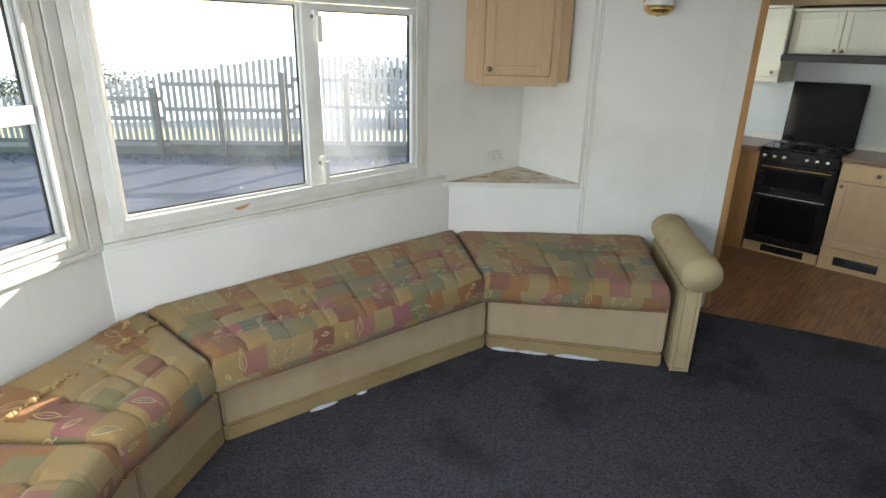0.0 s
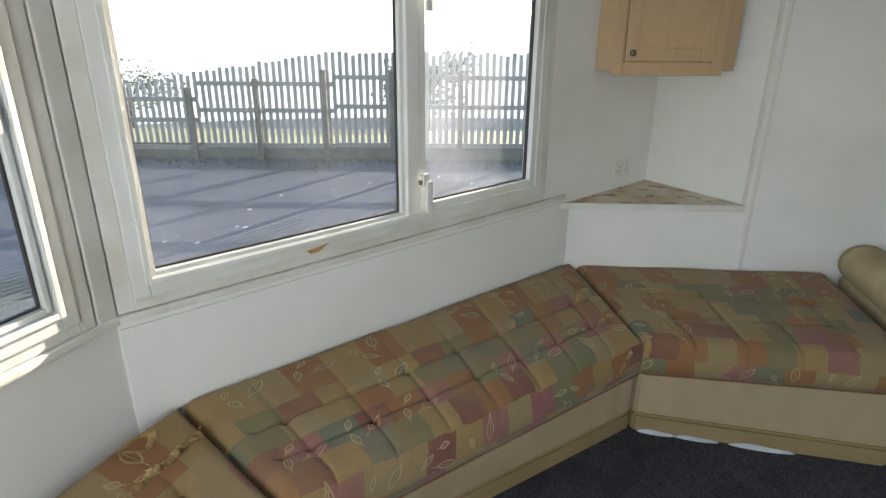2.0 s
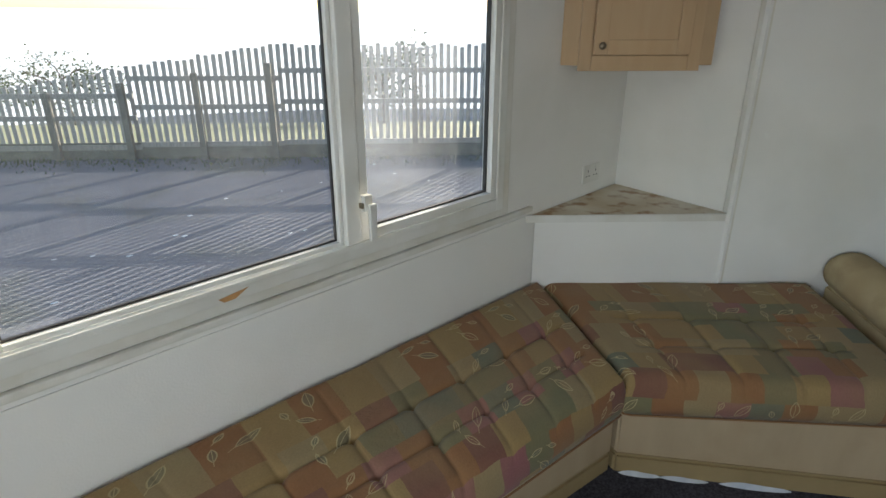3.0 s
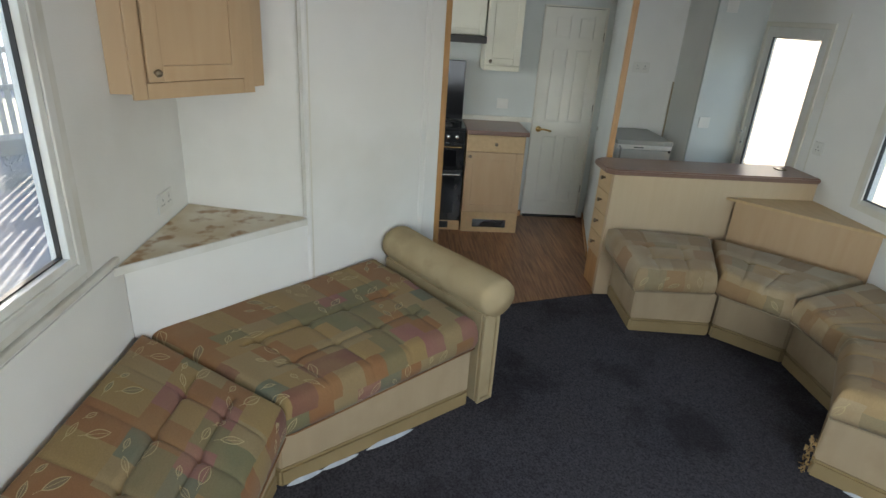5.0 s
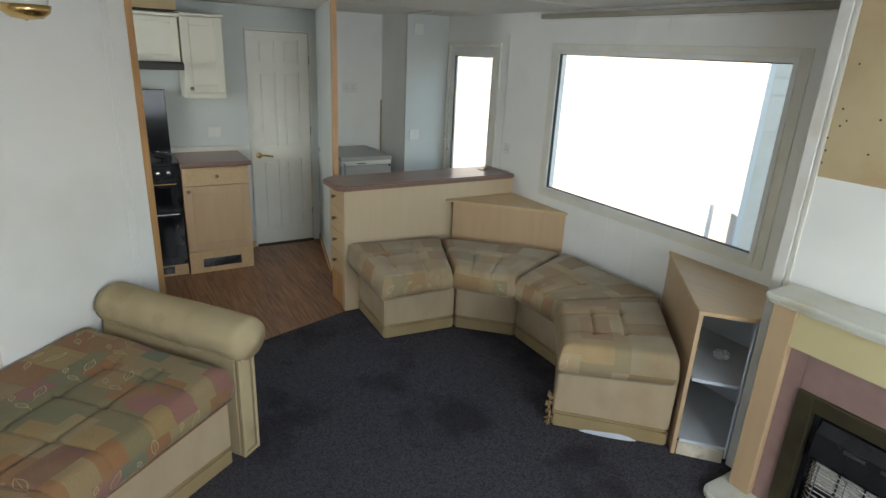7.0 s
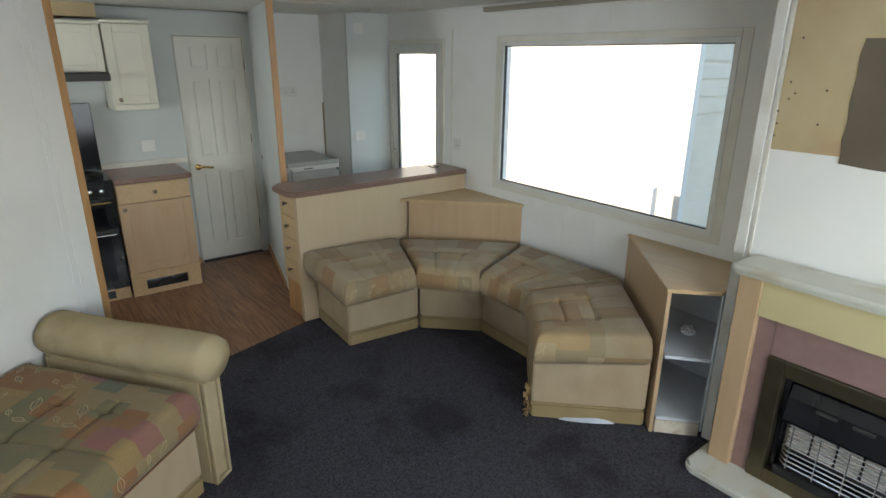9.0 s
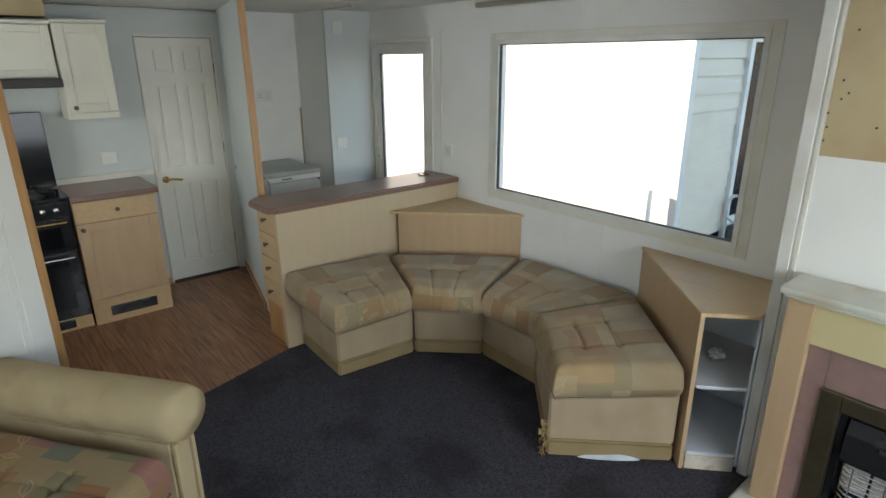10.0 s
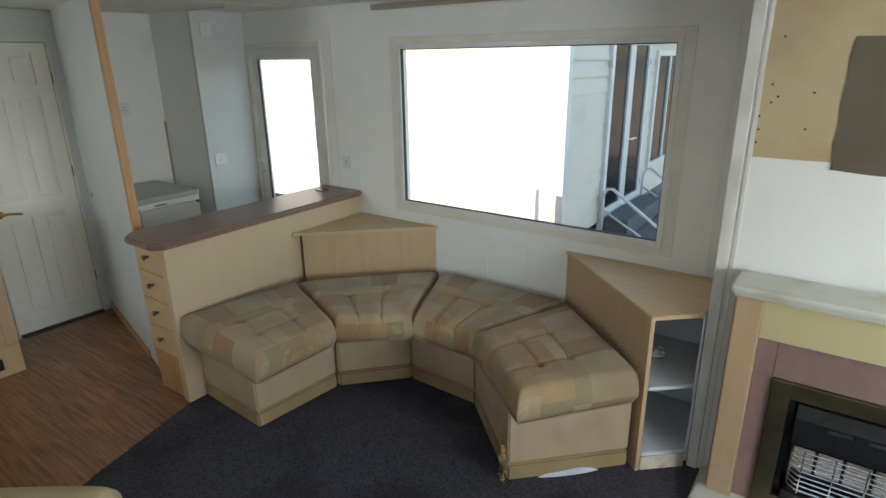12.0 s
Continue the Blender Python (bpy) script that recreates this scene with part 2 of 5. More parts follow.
ORANGE, OCHRE, SAGE, MAROON, BEIGE, ROSE, TEAL = (0.25, 0.115, 0.05), (0.29, 0.20, 0.085), (0.165, 0.155, 0.085), (0.185, 0.08, 0.06), (0.28, 0.215, 0.115), (0.25, 0.105, 0.105), (0.115, 0.145, 0.11)
M = {
    # emission gives the far backdrop its brightness; no lamp stands there
    "haze": glow_mat("glowing_distance", (0.88, 0.95, 1.0), 0.7),
    "wall": mat("wall_paper", (0.80, 0.79, 0.755), 0.75, color2=(0.77, 0.76, 0.725), scale=3, bump=0.12, bump_scale=180, stain=(0.60, 0.58, 0.52), stain_scale=1.2, stain_amount=0.35),
    "wall_blue": mat("wall_blue_grey", (0.60, 0.625, 0.60), 0.7, color2=(0.57, 0.595, 0.57), scale=3, bump=0.1, bump_scale=180),
    "bead": mat("old_timber_bead", (0.36, 0.30, 0.20), 0.6, color2=(0.28, 0.22, 0.14), scale=12, stretch=(6, 6, 1)),
    "track": mat("aged_track", (0.36, 0.33, 0.26), 0.5, color2=(0.28, 0.25, 0.19), scale=9, stretch=(0.5, 6, 6)),
    "trim": mat("cream_trim", (0.72, 0.70, 0.63), 0.5, color2=(0.66, 0.63, 0.54), scale=8),
    "upvc": mat("painted_frame", (0.74, 0.74, 0.71), 0.4, color2=(0.66, 0.65, 0.60), scale=5, stain=(0.45, 0.40, 0.30), stain_scale=5, stain_amount=0.10),
    "sill": mat("white_sill", (0.72, 0.71, 0.67), 0.5, color2=(0.62, 0.60, 0.53), scale=7, stain=(0.40, 0.32, 0.2), stain_scale=6, stain_amount=0.14),
    "ceiling": mat("ceiling_board", (0.72, 0.71, 0.66), 0.8, color2=(0.69, 0.68, 0.63), scale=3, bump=0.1, bump_scale=120),
    "carpet": mat("carpet", (0.042, 0.041, 0.050), 1.0, color2=(0.102, 0.098, 0.113), scale=120, detail=3, bump=0.7, bump_scale=260, spec=0.05, stain=(0.026, 0.023, 0.026), stain_scale=2.6, stain_amount=0.55),
    "laminate": mat("laminate", (0.125, 0.050, 0.022), 0.34, color2=(0.30, 0.155, 0.075), scale=4, detail=10, stretch=(1.0, 14, 1), bump=0.05, bump_scale=30, island=0.38),
    "beech": mat("beech_board", (0.52, 0.365, 0.215), 0.45, color2=(0.49, 0.335, 0.19), scale=5, detail=8, stretch=(5, 5, 0.5)),
    "beech_h": mat("beech_board_level", (0.58, 0.41, 0.22), 0.45, color2=(0.52, 0.36, 0.19), scale=6, detail=6, stretch=(1, 5, 5)),
    "panel": mat("pale_board", (0.55, 0.42, 0.27), 0.5, color2=(0.53, 0.40, 0.25), scale=5, detail=8, stretch=(5, 5, 0.5)),
    "wood_trim": mat("orange_timber_trim", (0.52, 0.29, 0.12), 0.45, color2=(0.42, 0.22, 0.08), scale=8, stretch=(8, 8, 0.7)),
    "worktop": mat("worktop", (0.24, 0.145, 0.11), 0.28, color2=(0.19, 0.115, 0.09), scale=60, detail=5),
    "white_door": mat("white_door_paint", (0.80, 0.78, 0.70), 0.35, color2=(0.73, 0.71, 0.64), scale=3),
    "cream_door": mat("cream_cabinet", (0.64, 0.62, 0.50), 0.4, color2=(0.61, 0.59, 0.47), scale=3),
    "black": mat("black_enamel", (0.012, 0.012, 0.013), 0.16, color2=(0.016, 0.016, 0.017)),
    "black_glass": mat("black_glass", (0.006, 0.006, 0.007), 0.10, color2=(0.008, 0.008, 0.009), spec=0.15),
    "dark": mat("dark_plastic", (0.03, 0.027, 0.025), 0.6, color2=(0.04, 0.036, 0.033)),
    "iron": mat("cast_iron", (0.02, 0.02, 0.02), 0.55, color2=(0.03, 0.03, 0.03)),
    "chrome": mat("chrome", (0.75, 0.75, 0.74), 0.18, 1.0, color2=(0.68, 0.68, 0.66)),
    "brass": mat("brass", (0.72, 0.50, 0.20), 0.25, 1.0, color2=(0.6, 0.40, 0.15)),
    "bronze": mat("tarnished_brass", (0.16, 0.13, 0.075), 0.38, 0.8, color2=(0.11, 0.09, 0.055), scale=9),
    "pewter": mat("pewter_knob", (0.32, 0.27, 0.20), 0.3, 1.0, color2=(0.22, 0.18, 0.13)),
    "plastic": mat("white_plastic", (0.72, 0.71, 0.67), 0.35, color2=(0.70, 0.69, 0.64)),
    "velour": mat("sofa_velour", (0.50, 0.405, 0.245), 0.95, color2=(0.44, 0.345, 0.20), scale=5, detail=6, bump=0.25, bump_scale=220, spec=0.1, stain=(0.27, 0.19, 0.10), stain_scale=4, stain_amount=0.45),
    "base_cloth": mat("sofa_base_cloth", (0.47, 0.365, 0.235), 0.95, color2=(0.43, 0.33, 0.21), scale=4, bump=0.2, bump_scale=300, spec=0.1, stretch=(3, 3, 0.6), stain=(0.34, 0.24, 0.14), stain_scale=3, stain_amount=0.4),
    "plinth": mat("sofa_plinth", (0.36, 0.265, 0.13), 0.6, color2=(0.30, 0.215, 0.10), scale=5, bump=0.1),
    "backing": mat("torn_white_backing", (0.62, 0.66, 0.70), 0.7, color2=(0.5, 0.54, 0.6), scale=20),
    "foam": mat("foam", (0.50, 0.36, 0.17), 1.0, color2=(0.25, 0.15, 0.07), scale=25, bump=1.0, bump_scale=70, spec=0.05),
    "tile": mat("hearth_tile", (0.30, 0.19, 0.165), 0.35, color2=(0.25, 0.155, 0.135), scale=14, detail=8),
    "cream_board": mat("cream_fire_board", (0.58, 0.49, 0.27), 0.45, color2=(0.55, 0.46, 0.25), scale=3),
    "stripped": mat("stripped_ply", (0.52, 0.42, 0.25), 0.85, color2=(0.45, 0.35, 0.20), scale=5, detail=8, stretch=(1, 1, 1), stain=(0.44, 0.28, 0.15), stain_scale=3.0, stain_amount=0.6),
    "bare": mat("bare_dark_board", (0.15, 0.12, 0.085), 0.9, color2=(0.12, 0.095, 0.065), scale=3, bump=0.2),
    "shelf_stain": mat("water_stained_shelf", (0.72, 0.67, 0.56), 0.6, color2=(0.58, 0.48, 0.33), scale=5, detail=3, stain=(0.30, 0.14, 0.04), stain_scale=11, stain_amount=0.85),
    "mantel": mat("marble_look_mantel", (0.62, 0.62, 0.56), 0.3, color2=(0.52, 0.50, 0.40), scale=4, detail=8, stain=(0.42, 0.32, 0.20), stain_scale=6, stain_amount=0.5),
    "blue_white": mat("white_lining", (0.62, 0.66, 0.70), 0.5, color2=(0.58, 0.62, 0.66)),
    "fridge": mat("fridge_enamel", (0.56, 0.56, 0.53), 0.4, color2=(0.53, 0.53, 0.50)),
    "fridge_top": mat("fridge_top", (0.34, 0.34, 0.31), 0.35, color2=(0.30, 0.30, 0.27)),
    "ceramic": mat("fire_radiant", (0.62, 0.58, 0.52), 0.8, color2=(0.5, 0.46, 0.4), scale=40),
    "shade": mat("frosted_shade", (0.72, 0.72, 0.66), 0.25, color2=(0.70, 0.70, 0.64)),
    "paper": mat("crumpled_paper", (0.62, 0.64, 0.66), 0.8, color2=(0.5, 0.52, 0.55), scale=30),
    "tarmac": mat("tarmac", (0.075, 0.080, 0.100), 0.9, color2=(0.16, 0.165, 0.19), scale=38, detail=8, bump=0.5, bump_scale=45, stain=(0.055, 0.065, 0.035), stain_scale=0.7, stain_amount=0.6),
    "fence": mat("weathered_fence", (0.33, 0.325, 0.30), 0.9, color2=(0.22, 0.215, 0.20), scale=6, detail=7, stretch=(6, 6, 0.8), bump=0.3, bump_scale=30, island=0.2),
    "fence_dark": mat("damp_gravel_board", (0.115, 0.115, 0.10), 0.95, color2=(0.17, 0.165, 0.14), scale=7),
    "cladding": mat("beige_cladding", (0.70, 0.63, 0.52), 0.6, color2=(0.66, 0.59, 0.48), scale=3, bump=0.06, bump_scale=40, stretch=(1, 1, 8), stain=(0.42, 0.38, 0.28), stain_scale=2, stain_amount=0.25),
    "mint": mat("mint_cladding", (0.42, 0.60, 0.58), 0.6, color2=(0.39, 0.56, 0.54)),
    "foliage": mat("foliage", (0.045, 0.075, 0.03), 0.8, color2=(0.08, 0.10, 0.045), scale=1.5),
    "bark": mat("bark", (0.10, 0.08, 0.06), 0.9, color2=(0.06, 0.05, 0.04), scale=8),
    "soil": mat("sandy_ground", (0.30, 0.22, 0.15), 0.95, color2=(0.22, 0.17, 0.12), scale=3),
    "grass": mat("rough_grass", (0.12, 0.14, 0.05), 0.9, color2=(0.20, 0.19, 0.09), scale=0.6),
    "roof": mat("roof_felt", (0.12, 0.12, 0.12), 0.8),
    "glass": glass_mat("window_glass"),
    "glass_dirty": glass_mat("dirty_window_glass", 0.17),
    "glass_clean": glass_mat("slightly_dusty_glass", 0.035),
    "patch": patchwork("patchwork_upholstery", (OCHRE, TEAL, ORANGE, BEIGE, SAGE, MAROON, OCHRE, ROSE, SAGE, BEIGE, ORANGE), (ORANGE, OCHRE, BEIGE, ORANGE, OCHRE), 0.60, 0.66),
    "patch_pale": patchwork("faded_patchwork_upholstery", ((0.43, 0.33, 0.20), (0.29, 0.24, 0.145), (0.40, 0.28, 0.145), (0.34, 0.21, 0.11), (0.44, 0.35, 0.225), (0.37, 0.27, 0.155)), ((0.36, 0.30, 0.20), (0.26, 0.18, 0.095), (0.38, 0.32, 0.21)), 0.8, 0.85, 0.50, 7.5, 6.5, (0.018, 0.018, 0)),
}


# ---- building blocks ----
def thing(name, label, category, group="", at=(0, 0, 0)):
    ob = new(name)
    ob.location = at
    return tagged(ob, label, category, group)


def mesh_of(name, bm, material, smooth=False):
    me = bpy.data.meshes.new(name)
    bmesh.ops.recalc_face_normals(bm, faces=bm.faces)
    bm.to_mesh(me)
    bm.free()
    me.materials.append(M[material])
    if smooth:
        me.shade_smooth()
    return me


def part(name, bm, material, parent, label="", smooth=False):
    """One mesh under a thing or a part. The mesh is given in world places; the parents only carry a location."""
    ob = new(name, mesh_of(name, bm, material, smooth))
    ob.parent = parent
    at = Vector((0, 0, 0))
    p = parent
    while p is not None:
        at -= p.location
        p = p.parent
    ob.location = at
    return tagged(ob, label)


def struct(name, bm, material, label="", smooth=False):
    return tagged(new(name, mesh_of(name, bm, material, smooth)), label, kind="structure")


def solo(name, bm, material, label, category, group="", smooth=False):
    return tagged(new(name, mesh_of(name, bm, material, smooth)), label, category, group)


def box(bm, a, b, bevel=0.0, turn=None):
    """A block between two corners; turn: a matrix laid on it afterwards."""
    lo, hi = [min(p, q) for p, q in zip(a, b)], [max(p, q) for p, q in zip(a, b)]
    m = Matrix.Translation([(p + q) / 2 for p, q in zip(lo, hi)]) @ Matrix.Diagonal((*[max(q - p, 1e-4) for p, q in zip(lo, hi)], 1))
    if turn is not None:
        m = turn @ m
    if not bevel:
        bmesh.ops.create_cube(bm, size=1, matrix=m)
        return bm
    one = bmesh.new()
    bmesh.ops.create_cube(one, size=1, matrix=Matrix.Diagonal((*[max(q - p, 1e-4) for p, q in zip(lo, hi)], 1)))
    w = min(bevel, 0.45 * min(max(q - p, 1e-4) for p, q in zip(lo, hi)))
    bmesh.ops.bevel(one, geom=one.edges[:], offset=w, segments=2, affect="EDGES", profile=0.6)
    place = (turn if turn is not None else Matrix.Identity(4)) @ Matrix.Translation([(p + q) / 2 for p, q in zip(lo, hi)])
    copies = {v: bm.verts.new(place @ v.co) for v in one.verts}
    for f in one.faces:
        bm.faces.new([copies[v] for v in f.verts])
    one.free()
    return bm


def blk(a, b, bevel=0.0, turn=None):
    return box(bmesh.new(), a, b, bevel, turn)


def prism(pts, z0, z1, bevel=0.0, bm=None):
    """An upright prism over a plan outline."""
    bm = bm or bmesh.new()
    lo, hi = [bm.verts.new((x, y, z0)) for x, y in pts], [bm.verts.new((x, y, z1)) for x, y in pts]
    faces = [bm.faces.new(lo[::-1]), bm.faces.new(hi)]
    for i in range(len(pts)):
        j = (i + 1) % len(pts)
        faces.append(bm.faces.new((lo[i], lo[j], hi[j], hi[i])))
    if bevel:
        bmesh.ops.bevel(bm, geom=list({e for f in faces for e in f.edges}), offset=bevel, segments=2, affect="EDGES", clamp_overlap=True)
    return bm


def tube(bm, pts, r, seg=10):
    """A round bar along a line of points."""
    pts = [Vector(p) for p in pts]
    rings = []
    for i, p in enumerate(pts):
        d = (pts[min(i + 1, len(pts) - 1)] - pts[max(i - 1, 0)]).normalized()
        side = d.cross(Vector((0, 0, 1)) if abs(d.z) < 0.9 else Vector((1, 0, 0))).normalized()
        up = side.cross(d)
        rings.append([bm.verts.new(p + r * (math.cos(2 * math.pi * k / seg) * side + math.sin(2 * math.pi * k / seg) * up)) for k in range(seg)])
    for a, b in zip(rings, rings[1:]):
        for k in range(seg):
            bm.faces.new((a[k], a[(k + 1) % seg], b[(k + 1) % seg], b[k]))
    bm.faces.new(rings[0][::-1])
    bm.faces.new(rings[-1])
    return bm


def lathe(bm, profile, m, seg=16):
    """A turned body: profile of (radius, height) along the local z of m."""
    rings = [[bm.verts.new(m @ Vector((max(r, 1e-4) * math.cos(2 * math.pi * k / seg), max(r, 1e-4) * math.sin(2 * math.pi * k / seg), h))) for k in range(seg)] for r, h in profile]
    for a, b in zip(rings, rings[1:]):
        for k in range(seg):
            bm.faces.new((a[k], a[(k + 1) % seg], b[(k + 1) % seg], b[k]))
    bm.faces.new(rings[0][::-1])
    bm.faces.new(rings[-1])
    return bm


KNOB = [(0.007, 0.0), (0.006, 0.012), (0.011, 0.016), (0.0145, 0.022), (0.012, 0.029), (0.004, 0.032)]


def frame_at(p, out):
    """A matrix at p whose local z points along out (a level direction) and local y up."""
    z = Vector(out).normalized()
    y = Vector((0, 0, 1))
    x = y.cross(z)
    return Matrix.Translation(p) @ Matrix((x, y, z)).transposed().to_4x4()


def knob(parent, p, out, material="pewter"):
    return part("knob", lathe(bmesh.new(), KNOB, frame_at(p, out), 14), material, parent, smooth=True)


def wall_panel(name, a, b, z0, z1, thick, openings=(), material="wall", label=""):
    """A wall from plan point a to b, its room side on that line and its thickness to the left of it. Openings are (from, to, low, high) along it."""
    a, b = Vector(a), Vector(b)
    d = (b - a).normalized()
    nrm = Vector((-d.y, d.x))
    bm = bmesh.new()

    def piece(s0, s1, h0, h1):
        if s1 - s0 < 1e-4 or h1 - h0 < 1e-4:
            return
        q = [a + d * s0, a + d * s1, a + d * s1 + nrm * thick, a + d * s0 + nrm * thick]
        prism([tuple(p) for p in q], h0, h1, bm=bm)

    s = 0.0
    for o0, o1, h0, h1 in sorted(openings):
        piece(s, o0, z0, z1)
        piece(o0, o1, z0, h0)
        piece(o0, o1, h1, z1)
        s = o1
    piece(s, (b - a).length, z0, z1)
    return struct(name, bm, material, label)


# ---- the room: floor, walls, ceiling ----
WY, CEIL, DY = 3.715, 2.045, -0.045
CORNER = (1.215, WY)                                  # where the bay begins
BAY = Vector((-0.885, -0.466)).normalized()
BAY_END = (CORNER[0] + 1.25 * BAY.x, CORNER[1] + 1.25 * BAY.y)
LINE = [(4.66, 1.335), (4.50, 1.87), (4.44, 2.03), (4.28, 2.45)]   # the edge of the carpet

struct("floor", blk((-0.1, -0.08, -0.12), (6.52, WY + 0.08, -0.012)), "dark", "caravan floor deck below the coverings")
carpet = prism([(-0.05, DY), (4.66, DY)] + LINE + [(4.28, WY), (-0.05, WY)], -0.012, 0.004)
struct("floor_carpet", carpet, "carpet", "dark blue-grey worn carpet with stains")
struct("ceiling", blk((-0.1, -0.08, CEIL), (6.52, WY + 0.08, CEIL + 0.06)), "ceiling", "cream ceiling boards")
struct("roof", blk((-0.25, -0.25, CEIL + 0.20), (10.5, WY + 0.25, CEIL + 0.33)), "roof", "flat caravan roof")
for x in (3.9, 5.1, 6.3):
    struct("ceiling_joint", blk((x, 0, CEIL - 0.004), (x + 0.03, WY, CEIL - 0.0005)), "trim")

wall_panel("wall_window_side", (1.215, WY), (6.52, WY), -0.12, CEIL, 0.08, [(0.065, 1.69, 0.917, 1.835), (3.685, 4.485, 1.10, 1.74)], label="white papered wall below and beside the main window")
wall_panel("wall_door_side", (6.52, DY), (-0.1, DY), -0.12, CEIL, 0.08, [(6.52 - 5.69, 6.52 - 4.94, 0.0, 1.83), (6.52 - 4.29, 6.52 - 2.70, 0.857, 1.797)], label="white papered wall with the picture window and the glazed door")
wall_panel("wall_back", (6.30, WY), (6.30, 0.0), -0.12, CEIL, 0.09, [(WY - 1.552, WY - 0.998, 0.0, 1.862)], "wall_blue", "pale blue-grey kitchen wall")
wall_panel("wall_bay", BAY_END, CORNER, -0.12, CEIL, 0.08, [(0.12, 1.13, 0.917, 1.835)], label="white bay wall with a window")
wall_panel("wall_front_bay", (0.02, 2.9), BAY_END, -0.12, CEIL, 0.08, label="white front wall")
wall_panel("wall_front", (0.02, -0.08), (0.02, 2.9), -0.12, CEIL, 0.08, [(1.0, 2.6, 0.90, 1.765)], label="white front wall with a window")
wall_panel("wall_back_outer", (10.4, WY), (10.4, 0.0), -0.12, CEIL + 0.2, 0.09)
wall_panel("wall_outer_long", (6.56, WY), (10.4, WY), -0.12, CEIL + 0.2, 0.08)
wall_panel("wall_outer_far", (10.4, 0.0), (6.56, 0.0), -0.12, CEIL + 0.2, 0.08)
struct("underframe", blk((0.1, 0.0, -0.6), (10.3, WY - 0.1, -0.13)), "dark", "dark skirting below the caravan")

# diagonal partition between seats and kitchen, with a niche cut above the corner shelf
DK = 6.865


def diag(x, out=0.0):
    """A plan point on the partition's face, stepped back from the room by out."""
    return (x + out * 0.7071, DK - x + out * 0.7071)


struct("partition", prism([diag(3.735), diag(4.375), diag(4.375, 0.045), diag(3.735, 0.045)], 0.0, CEIL), "wall", "white papered partition beside the kitchen")
struct("partition_lower", prism([diag(3.158), diag(3.735), diag(3.735, 0.045), diag(3.16, 0.02)], 0.0, 0.80), "wall", "white panel below the corner shelf")
struct("niche_wall", prism([(3.735, 3.111), (3.865, WY), (3.91, WY), (3.775, 3.168)], 0.0, CEIL), "wall", "white side wall of the corner niche")
struct("partition_end_trim", prism([diag(4.375, -0.004), diag(4.405, -0.004), diag(4.405, 0.049), diag(4.375, 0.049)], 0.0, CEIL), "wood_trim", "orange timber edging on the partition end")
for x in (3.722,):
    struct("niche_trim", prism([diag(x, -0.008), diag(x + 0.012, -0.008), diag(x + 0.012, -0.0005), diag(x, -0.0005)], 0.835 if x < 3.73 else 0.5, CEIL), "sill", "white corner trim")
struct("partition_seam", prism([diag(3.757, -0.002), diag(3.762, -0.002), diag(3.762, -0.0003), diag(3.757, -0.0003)], 0.5, CEIL), "trim")
for x in (4.272, 4.300):
    struct("partition_strip", prism([diag(x, -0.004), diag(x + 0.018, -0.004), diag(x + 0.018, -0.0005), diag(x, -0.0005)], 0.5, CEIL), "wall", "white cover strip")

# corner shelf in the niche
shelf = thing("corner_shelf", "white triangular corner shelf with brown water stains in the wall niche", "shelf")
part("shelf_board", prism([(3.10, 3.712), (3.705, 3.125), (3.738, 3.14), (3.86, 3.712)], 0.806, 0.826, 0.003), "shelf_stain", shelf, "water-stained shelf top")
part("front_lip", prism([(3.09, 3.712), (3.697, 3.117), (3.707, 3.127), (3.104, 3.712)], 0.800, 0.832, 0.002), "sill", shelf, "white front lip")



# kitchen closet, hallway wall, post
struct("closet_front", blk((5.72, DY, 0.0), (5.75, 0.355, CEIL)), "wall_blue", "pale blue closet front beside the glazed door")
struct("closet_side", blk((5.751, 0.325, 0.0), (6.22, 0.355, CEIL)), "wall", "white closet side")
struct("recess_back", blk((6.22, 0.325, 0.0), (6.25, 0.92, CEIL)), "wall", "white wall behind the fridge")
HP, HC = Vector((5.150, 1.226)), Vector((6.30, 0.945))
hn = Vector((-(HC - HP).y, (HC - HP).x)).normalized()
struct("hall_wall", prism([tuple(HP), tuple(HC), tuple(HC - hn * 0.03), tuple(HP - hn * 0.03)], 0.0, CEIL), "wall_blue", "pale blue-grey wall beside the inner door")
struct("hall_post", prism([(5.094, 1.206), (5.146, 1.195), (5.152, 1.231), (5.100, 1.242)], 0.0, CEIL), "wood_trim", "orange timber end post")
struct("closet_edge_bead", blk((6.208, 0.3555, 0.0), (6.2195, 0.367, 1.31)), "bead", "old wooden bead in the recess corner")
struct("baseboard", blk((6.27, 1.56, 0.0), (6.298, 1.68, 0.05)), "wood_trim")
struct("baseboard", prism([tuple(HP + (HC - HP) * 0.15 + hn * 0.001), tuple(HC + hn * 0.001), tuple(HC + hn * 0.012), tuple(HP + (HC - HP) * 0.15 + hn * 0.012)], 0.004, 0.05), "wood_trim", "wooden skirting board")
struct("upstand", blk((6.27, 1.56, 0.885), (6.298, 2.98, 0.925), 0.003), "trim", "cream worktop upstand")
struct("ceiling_bead", blk((5.30, 0.357, CEIL - 0.012), (5.715, 0.369, CEIL - 0.0005)), "trim", "thin cream ceiling bead")

